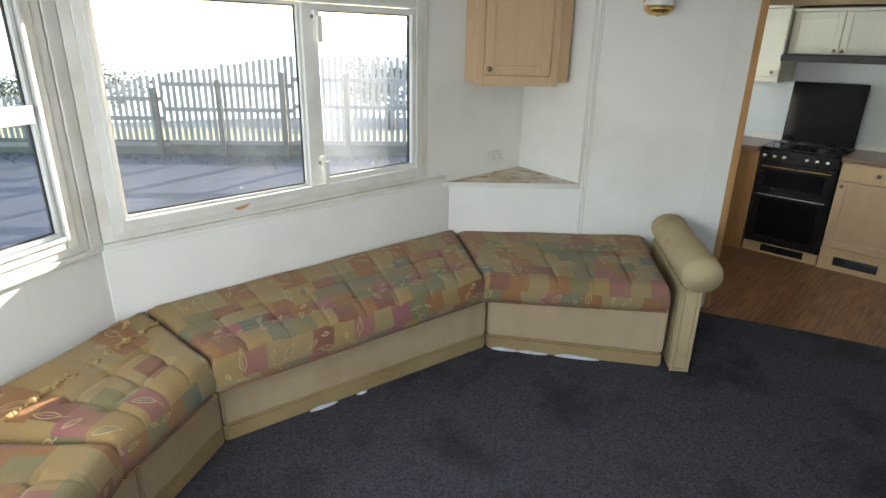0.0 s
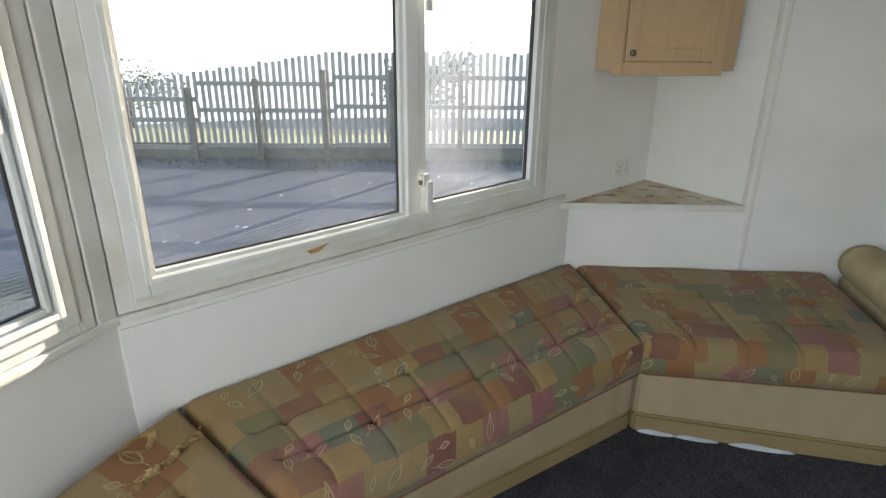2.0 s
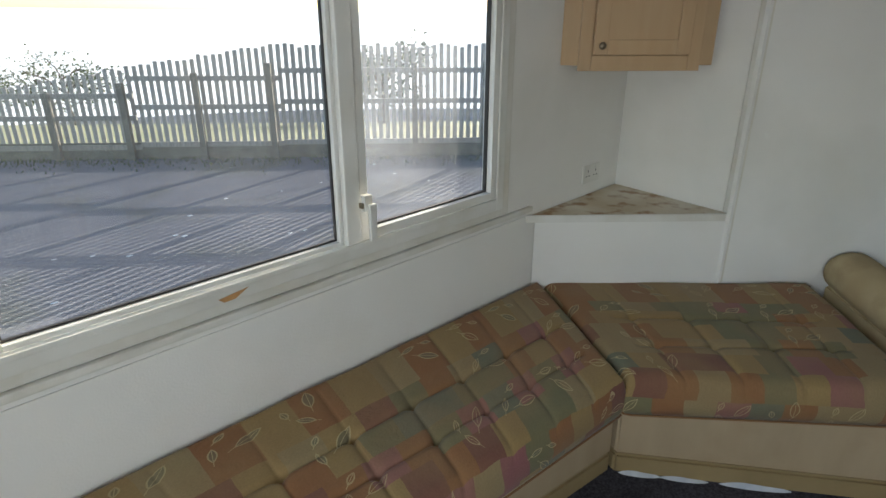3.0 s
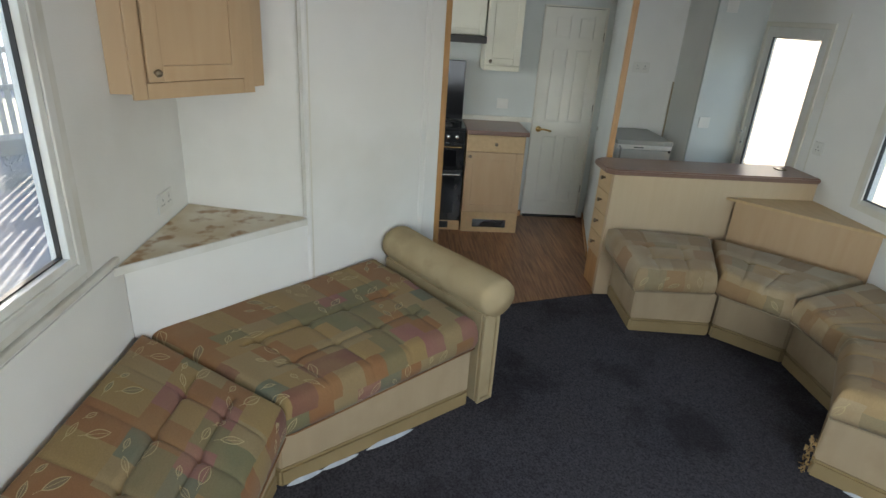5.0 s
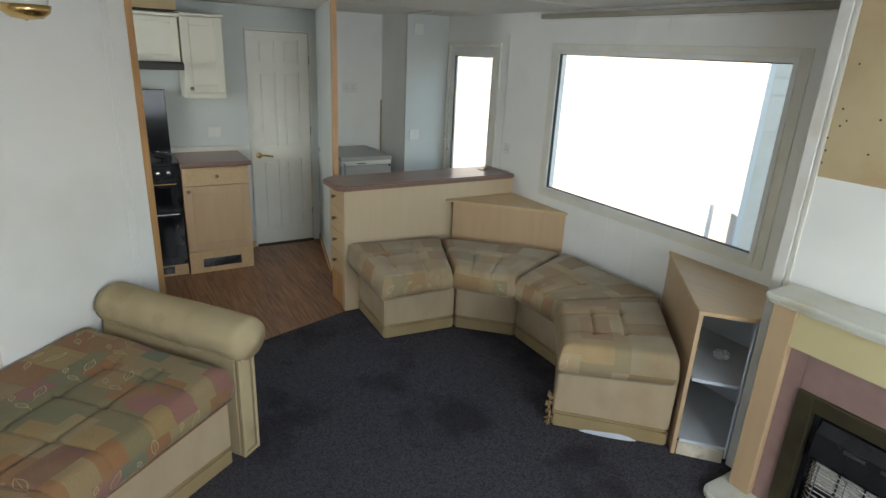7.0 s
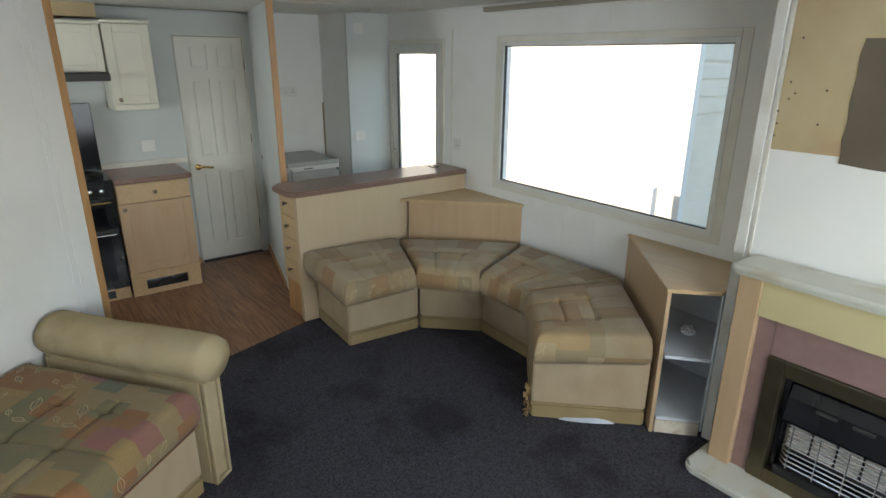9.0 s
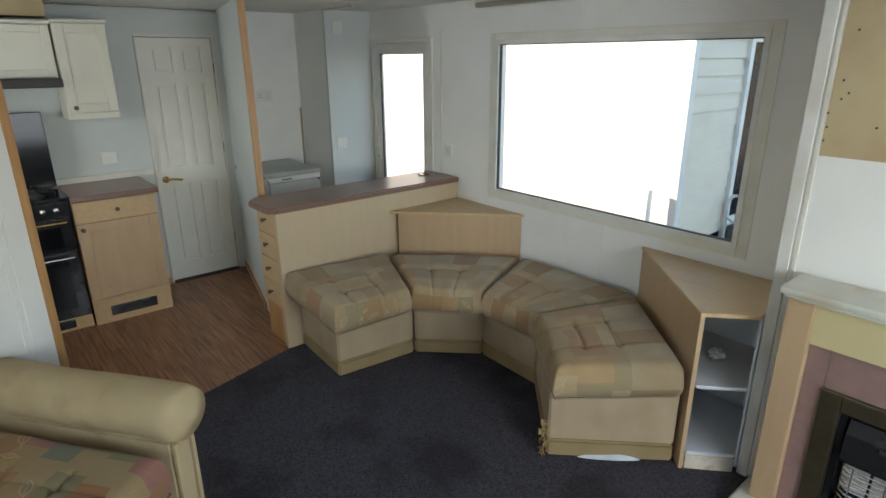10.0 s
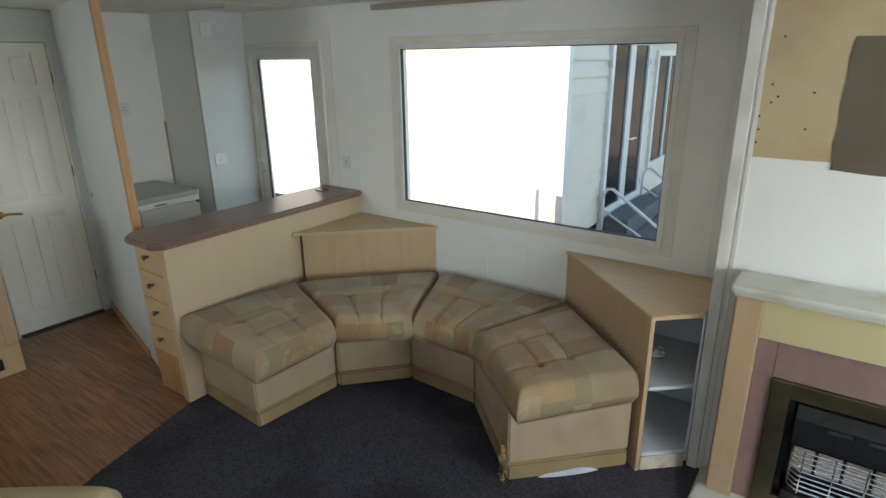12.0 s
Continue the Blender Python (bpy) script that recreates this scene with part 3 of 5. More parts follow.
# chimney breast
struct("chimney_breast", blk((1.15, DY, 0.0), (2.375, 0.34, CEIL)), "wall", "white chimney breast")
struct("breast_corner_trim", blk((2.345, 0.3405, 0.0), (2.388, 0.352, CEIL), 0.003), "sill", "white corner trim")
struct("breast_corner_trim", blk((2.376, 0.30, 0.0), (2.388, 0.3404, CEIL), 0.002), "sill", "white corner trim")
struct("breast_bead", blk((2.322, 0.3405, 0.0), (2.336, 0.347, CEIL), 0.002), "trim", "thin cream bead")
struct("stripped_panel", blk((1.16, 0.3405, 1.374), (2.32, 0.344, CEIL - 0.002)), "stripped", "stripped brown plywood above the paint line")
bm = bmesh.new()
edge = [(2.045, 1.385), (2.043, 1.42), (2.051, 1.47), (2.045, 1.53), (2.052, 1.60), (2.047, 1.68), (2.052, 1.745), (2.045, 1.81), (1.45, 1.80), (1.45, 1.38), (1.80, 1.374), (1.95, 1.378)]
edge = [(x + 0.036, z - 0.035) for x, z in edge]
fr, bk = [bm.verts.new((x, 0.3465, z)) for x, z in edge], [bm.verts.new((x, 0.3442, z)) for x, z in edge]
bm.faces.new(fr), bm.faces.new(bk[::-1])
for i in range(len(edge)):
    j = (i + 1) % len(edge)
    bm.faces.new((fr[i], fr[j], bk[j], bk[i]))
struct("bare_patch", bm, "bare", "dark bare board patch with a torn edge")
for x, z in ((2.280, 1.558), (2.276, 1.512), (2.278, 1.466), (2.254, 1.665), (2.232, 1.625), (2.250, 1.605), (2.128, 1.64), (2.135, 1.52), (2.31, 1.31), (2.24, 1.82)):
    struct("screw_hole", lathe(bmesh.new(), [(0.004, 0.0), (0.003, 0.0012)], frame_at((x + 0.038, 0.3446 if z > 1.415 else 0.3402, z - 0.04), (0, 1, 0)), 8), "dark", "old screw hole")

# cover strips on the door-side wall
for x in (3.42, 3.66):
    struct("wall_strip", blk((x, DY + 0.0005, 0.0), (x + 0.022, DY + 0.003, 0.81)), "wall", "white cover strip")
    struct("wall_strip", blk((x, DY + 0.0005, 1.88), (x + 0.022, DY + 0.003, CEIL)), "wall", "white cover strip")
struct("wall_strip", blk((2.48, DY + 0.0005, 0.0), (2.52, DY + 0.006, CEIL), 0.002), "wall", "white cover strip")
struct("wall_strip", blk((4.83, DY + 0.0005, 0.9), (4.842, DY + 0.004, 1.9)), "trim")


# ---- windows and doors ----
def wallframe(a, along, out):
    """Local x along the wall, local y outwards."""
    x, y = Vector((*along, 0)).normalized(), Vector((*out, 0)).normalized()
    return Matrix.Translation((a[0], a[1], 0)) @ Matrix((x, y, Vector((0, 0, 1)))).transposed().to_4x4()


def ring(bm, x0, x1, z0, z1, w, y0, y1, bevel=0.003, W=None):
    """A rectangular frame of four butted bars."""
    box(bm, (x0, y0, z0), (x0 + w, y1, z1), bevel, W)
    box(bm, (x1 - w, y0, z0), (x1, y1, z1), bevel, W)
    box(bm, (x0 + w, y0, z0), (x1 - w, y1, z0 + w), bevel, W)
    box(bm, (x0 + w, y0, z1 - w), (x1 - w, y1, z1), bevel, W)
    return bm


def handle_set(parent, W, x, z, flip=1):
    h = part("window_handle", box(box(bmesh.new(), (x - 0.014, -0.052, z - 0.02), (x + 0.014, -0.030, z + 0.03), 0.004, W), (x + flip * 0.004 - 0.008, -0.062, z - 0.11), (x + flip * 0.02 + 0.002, -0.050, z + 0.004), 0.004, W), "upvc", parent, "old white casement handle")
    part("latch", box(bmesh.new(), (x - 0.022, -0.046, z - 0.008), (x - 0.006, -0.031, z + 0.008), 0.002, W), "pewter", h, "small tarnished metal latch")


def caravan_window(name, W, x0, x1, z0, z1, split, label, dirty=True):
    """A painted frame with a fixed pane and an opening casement; split is where the mullion stands."""
    win = tagged(new(name), label, kind="structure")
    part("frame", ring(bmesh.new(), x0, x1, z0, z1, 0.042, -0.016, 0.03, W=W), "upvc", win)
    part("frame_rim", ring(bmesh.new(), x0 + 0.034, x1 - 0.034, z0 + 0.034, z1 - 0.034, 0.016, -0.024, -0.0165, W=W), "upvc", win)
    i0, i1, b0, b1 = x0 + 0.05, x1 - 0.05, z0 + 0.05, z1 - 0.05
    part("architrave", ring(bmesh.new(), x0 - 0.042, x1 + 0.042, z0 - 0.03, z1 + 0.03, 0.042, -0.009, -0.0005, W=W), "sill", win)
    if split:
        part("mullion", box(bmesh.new(), (split, -0.024, b0 + 0.001), (split + 0.055, 0.03, b1 - 0.001), 0.004, W), "upvc", win)
        part("fixed_bead", ring(bmesh.new(), i0 + 0.001, split - 0.001, b0, b1, 0.014, -0.006, 0.022, W=W), "upvc", win)
        part("pane", box(bmesh.new(), (i0 + 0.012, 0.020, b0 + 0.012), (split - 0.010, 0.024, b1 - 0.012), 0, W), "glass_clean", win).visible_shadow = False
        part("gasket", ring(bmesh.new(), i0 + 0.0145, split - 0.0145, b0 + 0.0145, b1 - 0.0145, 0.005, 0.010, 0.019, 0, W), "dark", win)
        sash = part("sash", ring(bmesh.new(), split + 0.056, i1 - 0.001, b0 + 0.001, b1 - 0.001, 0.030, -0.018, 0.026, W=W), "upvc", win)
        part("gasket", ring(bmesh.new(), split + 0.0865, i1 - 0.0315, b0 + 0.0315, b1 - 0.0315, 0.005, 0.004, 0.019, 0, W), "dark", sash)
        part("pane", box(bmesh.new(), (split + 0.085, 0.020, b0 + 0.03), (i1 - 0.03, 0.024, b1 - 0.03), 0, W), "glass_dirty", sash, "hazy dirty glass").visible_shadow = False
        for h in (b0 + 0.12, b1 - 0.06):
            handle_set(win, W, split + 0.062, h)
    else:
        part("bead", ring(bmesh.new(), i0, i1, b0, b1, 0.014, -0.006, 0.022, W=W), "upvc", win)
        part("gasket", ring(bmesh.new(), i0 + 0.0145, i1 - 0.0145, b0 + 0.0145, b1 - 0.0145, 0.005, 0.010, 0.019, 0, W), "dark", win)
        part("pane", box(bmesh.new(), (i0 + 0.012, 0.020, b0 + 0.012), (i1 - 0.012, 0.024, b1 - 0.012), 0, W), "glass_clean", win).visible_shadow = False
    return win


W1 = wallframe((0, WY), (1, 0), (0, 1))
caravan_window("window_1", W1, 1.265, 2.921, 0.902, 1.85, 2.17, "white painted window with a fixed pane and a dirty casement")
W2 = wallframe(CORNER, (BAY.x, BAY.y), (-0.466, 0.885))
bay = caravan_window("window_2", W2, 0.10, 1.15, 0.902, 1.85, None, "white painted bay window with a top light")
part("transom", box(bmesh.new(), (0.165, -0.02, 1.36), (1.085, 0.03, 1.42), 0.004, W2), "upvc", bay)
W3 = wallframe((0.02, 0.0), (0, 1), (-1, 0))
caravan_window("window_3", W3, 0.93, 2.53, 0.885, 1.78, None, "white painted front window")
struct("window_sill", blk((1.22, WY - 0.022, 0.848), (3.12, WY - 0.0005, 0.870), 0.006), "sill", "white sill ledge with chipped paint")
struct("window_sill", box(bmesh.new(), (0.0, -0.022, 0.848), (1.2, -0.0005, 0.870), 0.006, W2), "sill", "white sill ledge")
struct("wall_joint", blk((1.22, WY - 0.006, 0.45), (3.158, WY - 0.0005, 0.8275)), "wall", "white panel below the sill")
struct("bay_corner_trim", box(bmesh.new(), (0.0, -0.012, 0.855), (0.052, -0.0005, CEIL), 0.004, W2), "sill", "white corner trim of the bay")
chip = bmesh.new()
pts = [(2.0, 0.856), (1.985, 0.868), (2.02, 0.872), (2.07, 0.878), (2.045, 0.865), (2.03, 0.857)]
a, b = [chip.verts.new((x - 0.22, WY - 0.0172, z + 0.05)) for x, z in pts], [chip.verts.new((x - 0.22, WY - 0.0163, z + 0.05)) for x, z in pts]
chip.faces.new(a), chip.faces.new(b[::-1])
for i in range(len(pts)):
    chip.faces.new((a[i], a[(i + 1) % len(pts)], b[(i + 1) % len(pts)], b[i]))
struct("paint_chip", chip, "wood_trim", "bare wood where the paint has chipped")

WD = wallframe((0, DY), (1, 0), (0, -1))
win4 = tagged(new("window_4"), "large single-pane picture window in a cream frame", kind="structure")
part("frame", ring(bmesh.new(), 2.694, 4.296, 0.851, 1.803, 0.026, -0.010, 0.03, W=WD), "upvc", win4)
part("architrave", ring(bmesh.new(), 2.644, 4.346, 0.811, 1.843, 0.05, -0.006, -0.0005, W=WD), "trim", win4)
part("gasket", ring(bmesh.new(), 2.720, 4.270, 0.877, 1.777, 0.005, 0.0, 0.02, 0, WD), "dark", win4)
part("pane", box(bmesh.new(), (2.719, 0.021, 0.876), (4.271, 0.025, 1.778), 0, WD), "glass", win4).visible_shadow = False

door1 = tagged(new("door_1"), "narrow glazed outer door with a cream frame, closed", kind="structure")
part("door_frame", ring(bmesh.new(), 4.93, 5.70, -0.03, 1.838, 0.032, -0.012, 0.05, W=WD), "trim", door1)
leaf = part("door_leaf", ring(bmesh.new(), 4.963, 5.667, 0.005, 1.805, 0.073, -0.002, 0.035, W=WD), "upvc", door1)
box_bm = box(bmesh.new(), (5.037, -0.001, 0.080), (5.593, 0.034, 0.30), 0.003, WD)
part("kick_panel", box_bm, "upvc", leaf)
part("pane", box(bmesh.new(), (5.035, 0.015, 0.30), (5.595, 0.019, 1.735), 0, WD), "glass", leaf).visible_shadow = False
part("gasket", ring(bmesh.new(), 5.0375, 5.5925, 0.302, 1.7315, 0.006, -0.001, 0.014, 0, WD), "dark", leaf)
hd = bmesh.new()
box(hd, (5.615, -0.014, 0.90), (5.645, -0.003, 1.06), 0.003, WD)
tube(hd, [WD @ Vector(p) for p in ((5.63, -0.014, 1.02), (5.63, -0.05, 1.02), (5.57, -0.058, 1.02))], 0.007)
part("door_handle", hd, "upvc", leaf, "white lever handle")
part("lock", lathe(bmesh.new(), [(0.009, 0), (0.009, 0.006)], frame_at((5.63, DY + 0.014, 0.93), (0, 1, 0))), "chrome", leaf)


def panel_door(name, x, y0, y1, z1, label):
    """A six-panel door in the wall at x, seen from lower x."""
    d = tagged(new(name), label, kind="structure")
    part("door_frame", ring(bmesh.new(), y0 - 0.012, y1 + 0.012, -0.03, z1 + 0.012, 0.012, -0.008, 0.07, 0.002, W=wallframe((x, 0), (0, 1), (1, 0))), "trim", d, "thin cream stop bead")
    W = wallframe((x + 0.012, 0), (0, 1), (1, 0))
    w = y1 - y0
    bm = box(bmesh.new(), (y0 + 0.004, 0.013, 0.012), (y1 - 0.004, 0.045, z1 - 0.004), 0, W)
    cols = [(y0 + 0.17 * w, y0 + 0.44 * w), (y0 + 0.56 * w, y0 + 0.83 * w)]
    rows = [(0.15, 0.78), (0.90, 1.53), (1.60, 1.79)]
    xs, zs = [y0 + 0.004] + [v for c in cols for v in c] + [y1 - 0.004], [0.012] + [v for r in rows for v in r] + [z1 - 0.004]
    for i in (0, 2, 4):
        box(bm, (xs[i], 0.0, zs[0]), (xs[i + 1], 0.0132, zs[-1]), 0, W)
    for i in (0, 2, 4, 6):
        for c in cols:
            box(bm, (c[0], 0.0, zs[i]), (c[1], 0.0132, zs[i + 1]), 0, W)
    leaf = part("door_leaf", bm, "white_door", d)
    for c in cols:
        for r in rows:
            part("panel", box(bmesh.new(), (c[0] + 0.020, 0.002, r[0] + 0.020), (c[1] - 0.020, 0.0132, r[1] - 0.020), 0.008, W), "white_door", leaf)
    return d, leaf, W


d2, leaf2, WK = panel_door("door_2", 6.30, 1.012, 1.538, 1.853, "white six-panel inner door with a brass lever, closed")
bm = lathe(bmesh.new(), [(0.026, 0.0), (0.026, 0.004), (0.020, 0.010), (0.010, 0.014), (0.010, 0.04)], frame_at((6.312, 1.478, 0.825), (-1, 0, 0)), 20)
tube(bm, [(6.272, 1.478, 0.825), (6.270, 1.448, 0.831), (6.270, 1.418, 0.827), (6.272, 1.383, 0.819), (6.274, 1.368, 0.817)], 0.0085)
part("door_handle", bm, "brass", leaf2, "curved brass lever handle", smooth=True)
for z in (0.25, 1.0, 1.6):
    part("hinge", blk((6.294, 1.004, z), (6.311, 1.013, z + 0.07)), "bronze", leaf2)
# dark bar that stands in for the shade under the inner door
struct("door_gap_shade", blk((6.27, 1.014, -0.004), (6.37, 1.536, 0.008)), "dark", "dark strip put in for the shade below the inner door")
# unseen dark block added behind the door in place of an unlit hall
struct("hall_dark_block", blk((6.42, 0.9, -0.05), (6.48, 1.7, 1.9)), "dark")


# ---- sockets and switches ----
def plate(name, p, out, kind, label, double=False, w=0.086):
    """A wall plate at p facing out."""
    M4 = frame_at(p, out)
    width = 0.146 if double else w
    t = thing(name, label, "socket" if kind == "socket" else "switch")
    part("plate", box(bmesh.new(), (-width / 2, -0.043, 0.0), (width / 2, 0.043, 0.009), 0.003, M4), "plastic", t)
    for cx in ((-0.033, 0.033) if double else (0.0,)):
        if kind == "socket":
            holes = bmesh.new()
            for hx, hy, a, b in ((0, 0.012, 0.0025, 0.005), (-0.011, -0.010, 0.0045, 0.0022), (0.011, -0.010, 0.0045, 0.0022)):
                box(holes, (cx + hx - a, hy - b, 0.0092), (cx + hx + a, hy + b, 0.0098), 0, M4)
            part("pin_holes", holes, "dark", t)
        part("rocker", box(bmesh.new(), (cx - 0.006, 0.020 if kind == "socket" else -0.011, 0.0092), (cx + 0.006, 0.034 if kind == "socket" else 0.011, 0.013), 0.001, M4), "plastic", t)
    return t


plate("wall_socket", (3.60, WY, 0.925), (0, -1, 0), "socket", "white double socket above the corner shelf", True)
plate("wall_socket", (6.30, 1.832, 1.035), (-1, 0, 0), "switch", "white cooker switch on the blue-grey wall", w=0.1)
plate("wall_socket", (4.76, DY, 1.073), (0, 1, 0), "socket", "white socket beside the glazed door")
plate("wall_socket", (6.22, 0.672, 1.415), (-1, 0, 0), "socket", "white double socket above the fridge", True)
plate("light_switch", (5.72, 0.268, 1.055), (-1, 0, 0), "switch", "white double light switch on the closet", w=0.09)
alarm = plate("wall_fuse_box", (5.72, 0.252, 1.925), (-1, 0, 0), "switch", "small white connection unit near the ceiling")

# wall lamp on the partition
lp = Vector((*diag(3.94), 1.870))
ln = Vector((-0.7071, -0.7071, 0))
lamp = thing("wall_lamp", "brass wall lamp with a frosted glass shade on the partition", "lamp")
LM = frame_at(lp, ln)
part("backplate", lathe(bmesh.new(), [(0.045, 0), (0.045, 0.006), (0.03, 0.012)], LM, 24), "brass", lamp, smooth=True)
part("cradle", lathe(bmesh.new(), [(0.012, -0.0), (0.05, 0.006), (0.074, 0.026), (0.080, 0.05), (0.075, 0.05)], Matrix.Translation(lp + ln * 0.135 + Vector((0, 0, -0.078))) , 28), "brass", lamp, smooth=True)
part("arm", tube(bmesh.new(), [lp + ln * 0.005, lp + ln * 0.08 + Vector((0, 0, -0.04)), lp + ln * 0.135 + Vector((0, 0, -0.076))], 0.008), "brass", lamp, smooth=True)
part("shade", lathe(bmesh.new(), [(0.05, 0), (0.068, 0.02), (0.073, 0.05), (0.068, 0.10), (0.055, 0.13), (0.05, 0.13)], Matrix.Translation(lp + ln * 0.135 + Vector((0, 0, -0.058))), 28), "shade", lamp, "frosted glass shade", smooth=True)

# curtain track over the picture window
rail = thing("curtain_track", "beige curtain track above the picture window", "curtain rail")
part("track", blk((2.55, DY + 0.02, CEIL - 0.052), (4.44, DY + 0.055, CEIL - 0.022), 0.004), "track", rail)
part("pelmet_board", blk((2.55, DY + 0.0005, CEIL - 0.06), (4.41, DY + 0.018, CEIL - 0.012), 0.002), "wall", rail)


# ---- wall cabinet over the corner shelf ----
# its outline cuts the corner: a narrow face on the window wall side, a diagonal door, a narrow side
C0, C1, C2, C3 = (3.275, WY - 0.001), (3.290, 3.645), (3.660, 3.318), (3.722, 3.285)
cab = thing("corner_wall_cabinet", "beech corner wall cabinet with one framed door, closed", "cabinet")
part("body", prism([C0, C1, C2, C3, (3.862, WY - 0.001)], 1.42, CEIL - 0.002, 0.002), "beech", cab)
cd = (Vector(C2) - Vector(C1)).normalized()
cn = Vector((-cd.y, cd.x)) * -1
WC = wallframe(C1, (cd.x, cd.y), (-cn.x, -cn.y))
L = (Vector(C2) - Vector(C1)).length
part("stile", box(bmesh.new(), (0.0, -0.014, 1.40), (0.05, -0.0005, CEIL - 0.002), 0.003, WC), "beech", cab)
part("stile", box(bmesh.new(), (L - 0.05, -0.014, 1.40), (L, -0.0005, CEIL - 0.002), 0.003, WC), "beech", cab)
part("bottom_rail", box(bmesh.new(), (0.051, -0.014, 1.40), (L - 0.051, -0.0005, 1.458), 0.003, WC), "beech", cab)
dr = part("door", ring(bmesh.new(), 0.053, L - 0.053, 1.462, CEIL - 0.004, 0.055, -0.0315, -0.0145, 0.003, WC), "beech", cab, "framed beech door")
part("panel", box(bmesh.new(), (0.1085, -0.0245, 1.5175), (L - 0.1085, -0.0145, CEIL - 0.0595), 0, WC), "beech", dr)
kp = WC @ Vector((0.078, -0.0315, 1.495))
knob(dr, kp, WC.to_3x3() @ Vector((0, -1, 0)))


# ---- seating ----
def creased(vals, marks, size):
    """Add close lines at each seam, so that its crease stays sharp."""
    e = 0.0055 / size
    kept = [v for v in vals if all(abs(v - c) > 1.8 * e for c in marks)]
    return sorted(kept + [c + k * e for c in marks for k in (-1, 0, 1)])


def cushion(name, quad, ztop, drop, material, label, rows, cols, category="cushion", group="", front=(2,), back_flat=True, sag=0.012, seed=1, lift=(0, 0, 0, 0)):
    """A buttoned seat cushion over a plan quadrilateral: back-from, back-to, front-to, front-from."""
    q = [Vector(p) for p in quad]
    w = ((q[1] - q[0]).length + (q[2] - q[3]).length) / 2
    d = ((q[3] - q[0]).length + (q[2] - q[1]).length) / 2
    nu, nv = int(w / 0.0125), int(d / 0.0125)
    r, rb = 0.045, 0.016
    buttons = [(c, t) for t in rows for c in cols]
    rnd = random.Random(seed)
    bm = bmesh.new()
    uvl = bm.loops.layers.uv.new("UVMap")
    coords = {}

    def plan(s, t):
        return (q[0] * (1 - s) + q[1] * s) * (1 - t) + (q[3] * (1 - s) + q[2] * s) * t

    def height(s, t):
        x, y = s * w, t * d
        e = min(x / r, (w - x) / r, (d - y) / r, y / rb)
        k = min(1.0, e)
        rr = rb if e == y / rb else r
        h = -rr * 0.8 * (1 - math.sqrt(max(0.0, 1 - (1 - k) ** 2)))
        h += 0.014 * (math.sin(math.pi * s) * math.sin(math.pi * t)) ** 0.5 if 0 < s < 1 and 0 < t < 1 else 0
        for c, b in buttons:
            g = ((s - c) * w) ** 2 + ((t - b) * d) ** 2
            h -= 0.014 * math.exp(-g / 0.0003)
        for b in rows:
            span = (cols[0] - 0.06, cols[-1] + 0.06)
            if span[0] < s < span[1]:
                h -= 0.013 * math.exp(-abs((t - b) * d) / 0.006)
        for c in cols:
            if 0.04 < t:
                h -= (0.010 if t > rows[0] - 0.02 else 0.005) * math.exp(-abs((s - c) * w) / 0.008)
        h += 0.006 * noise.noise(Vector((x * 5 + seed, y * 5, seed * 3.1)))
        h -= sag * math.sin(math.pi * s) * t
        h += (lift[0] * (1 - s) + lift[1] * s) * (1 - t) + (lift[3] * (1 - s) + lift[2] * s) * t
        return h

    ss = [0.5 - 0.5 * math.cos(math.pi * i / nu) for i in range(nu + 1)]
    ss = [0.35 * a + 0.65 * i / nu for i, a in enumerate(ss)]
    ts = [0.35 * (0.5 - 0.5 * math.cos(math.pi * j / nv)) + 0.65 * j / nv for j in range(nv + 1)]
    ss, ts = creased(ss, cols, w), creased(ts, rows, d)
    nu, nv = len(ss) - 1, len(ts) - 1
    grid = []
    for t in ts:
        row = []
        for s in ss:
            p = plan(s, t)
            v = bm.verts.new((p.x, p.y, ztop + height(s, t)))
            coords[v] = (s * w, t * d)
            row.append(v)
        grid.append(row)
    for j in range(nv):
        for i in range(nu):
            bm.faces.new((grid[j][i], grid[j][i + 1], grid[j + 1][i + 1], grid[j + 1][i]))
    loop = [(0, i) for i in range(nu)] + [(j, nu) for j in range(nv)] + [(nv, i) for i in range(nu, 0, -1)] + [(j, 0) for j in range(nv, 0, -1)]
    centre = plan(0.5, 0.5)
    above = [grid[j][i] for j, i in loop]
    for step in range(1, 5):
        below = []
        for k, (j, i) in enumerate(loop):
            v0 = grid[j][i]
            out = (Vector((v0.co.x, v0.co.y)) - centre).normalized()
            z = ztop - 0.04 - (drop - 0.04) * step / 4
            bulge = (0.012 * math.sin(math.pi * step / 4) + 0.004 * noise.noise(Vector((v0.co.x * 6, v0.co.y * 6, z * 9)))) - (0.012 if step == 4 else 0)
            v = bm.verts.new((v0.co.x + out.x * bulge, v0.co.y + out.y * bulge, z))
            u0, v1 = coords[v0]
            run = drop * step / 4
            coords[v] = (u0 if j in (0, nv) else (u0 - run if i == 0 else u0 + run), v1 + (run if j == nv else 0))
            below.append(v)
        for k in range(len(loop)):
            kk = (k + 1) % len(loop)
            bm.faces.new((above[k], above[kk], below[kk], below[k]))
        above = below
    bm.faces.new(above)
    for f in bm.faces:
        for lp_ in f.loops:
            lp_[uvl].uv = (coords[lp_.vert][0] + seed * 1.37, coords[lp_.vert][1])
    t = thing(name, label, category, group)
    part("cover", bm, material, t, smooth=True)
    for c, b in buttons:
        p = plan(c, b)
        part("button", lathe(bmesh.new(), [(0.006, 0), (0.0115, 0.004), (0.0115, 0.008), (0.006, 0.012)], Matrix.Translation((p.x, p.y, ztop + height(c, b) - 0.002)), 10), material, t, smooth=True)
    piping = bmesh.new()
    pts = []
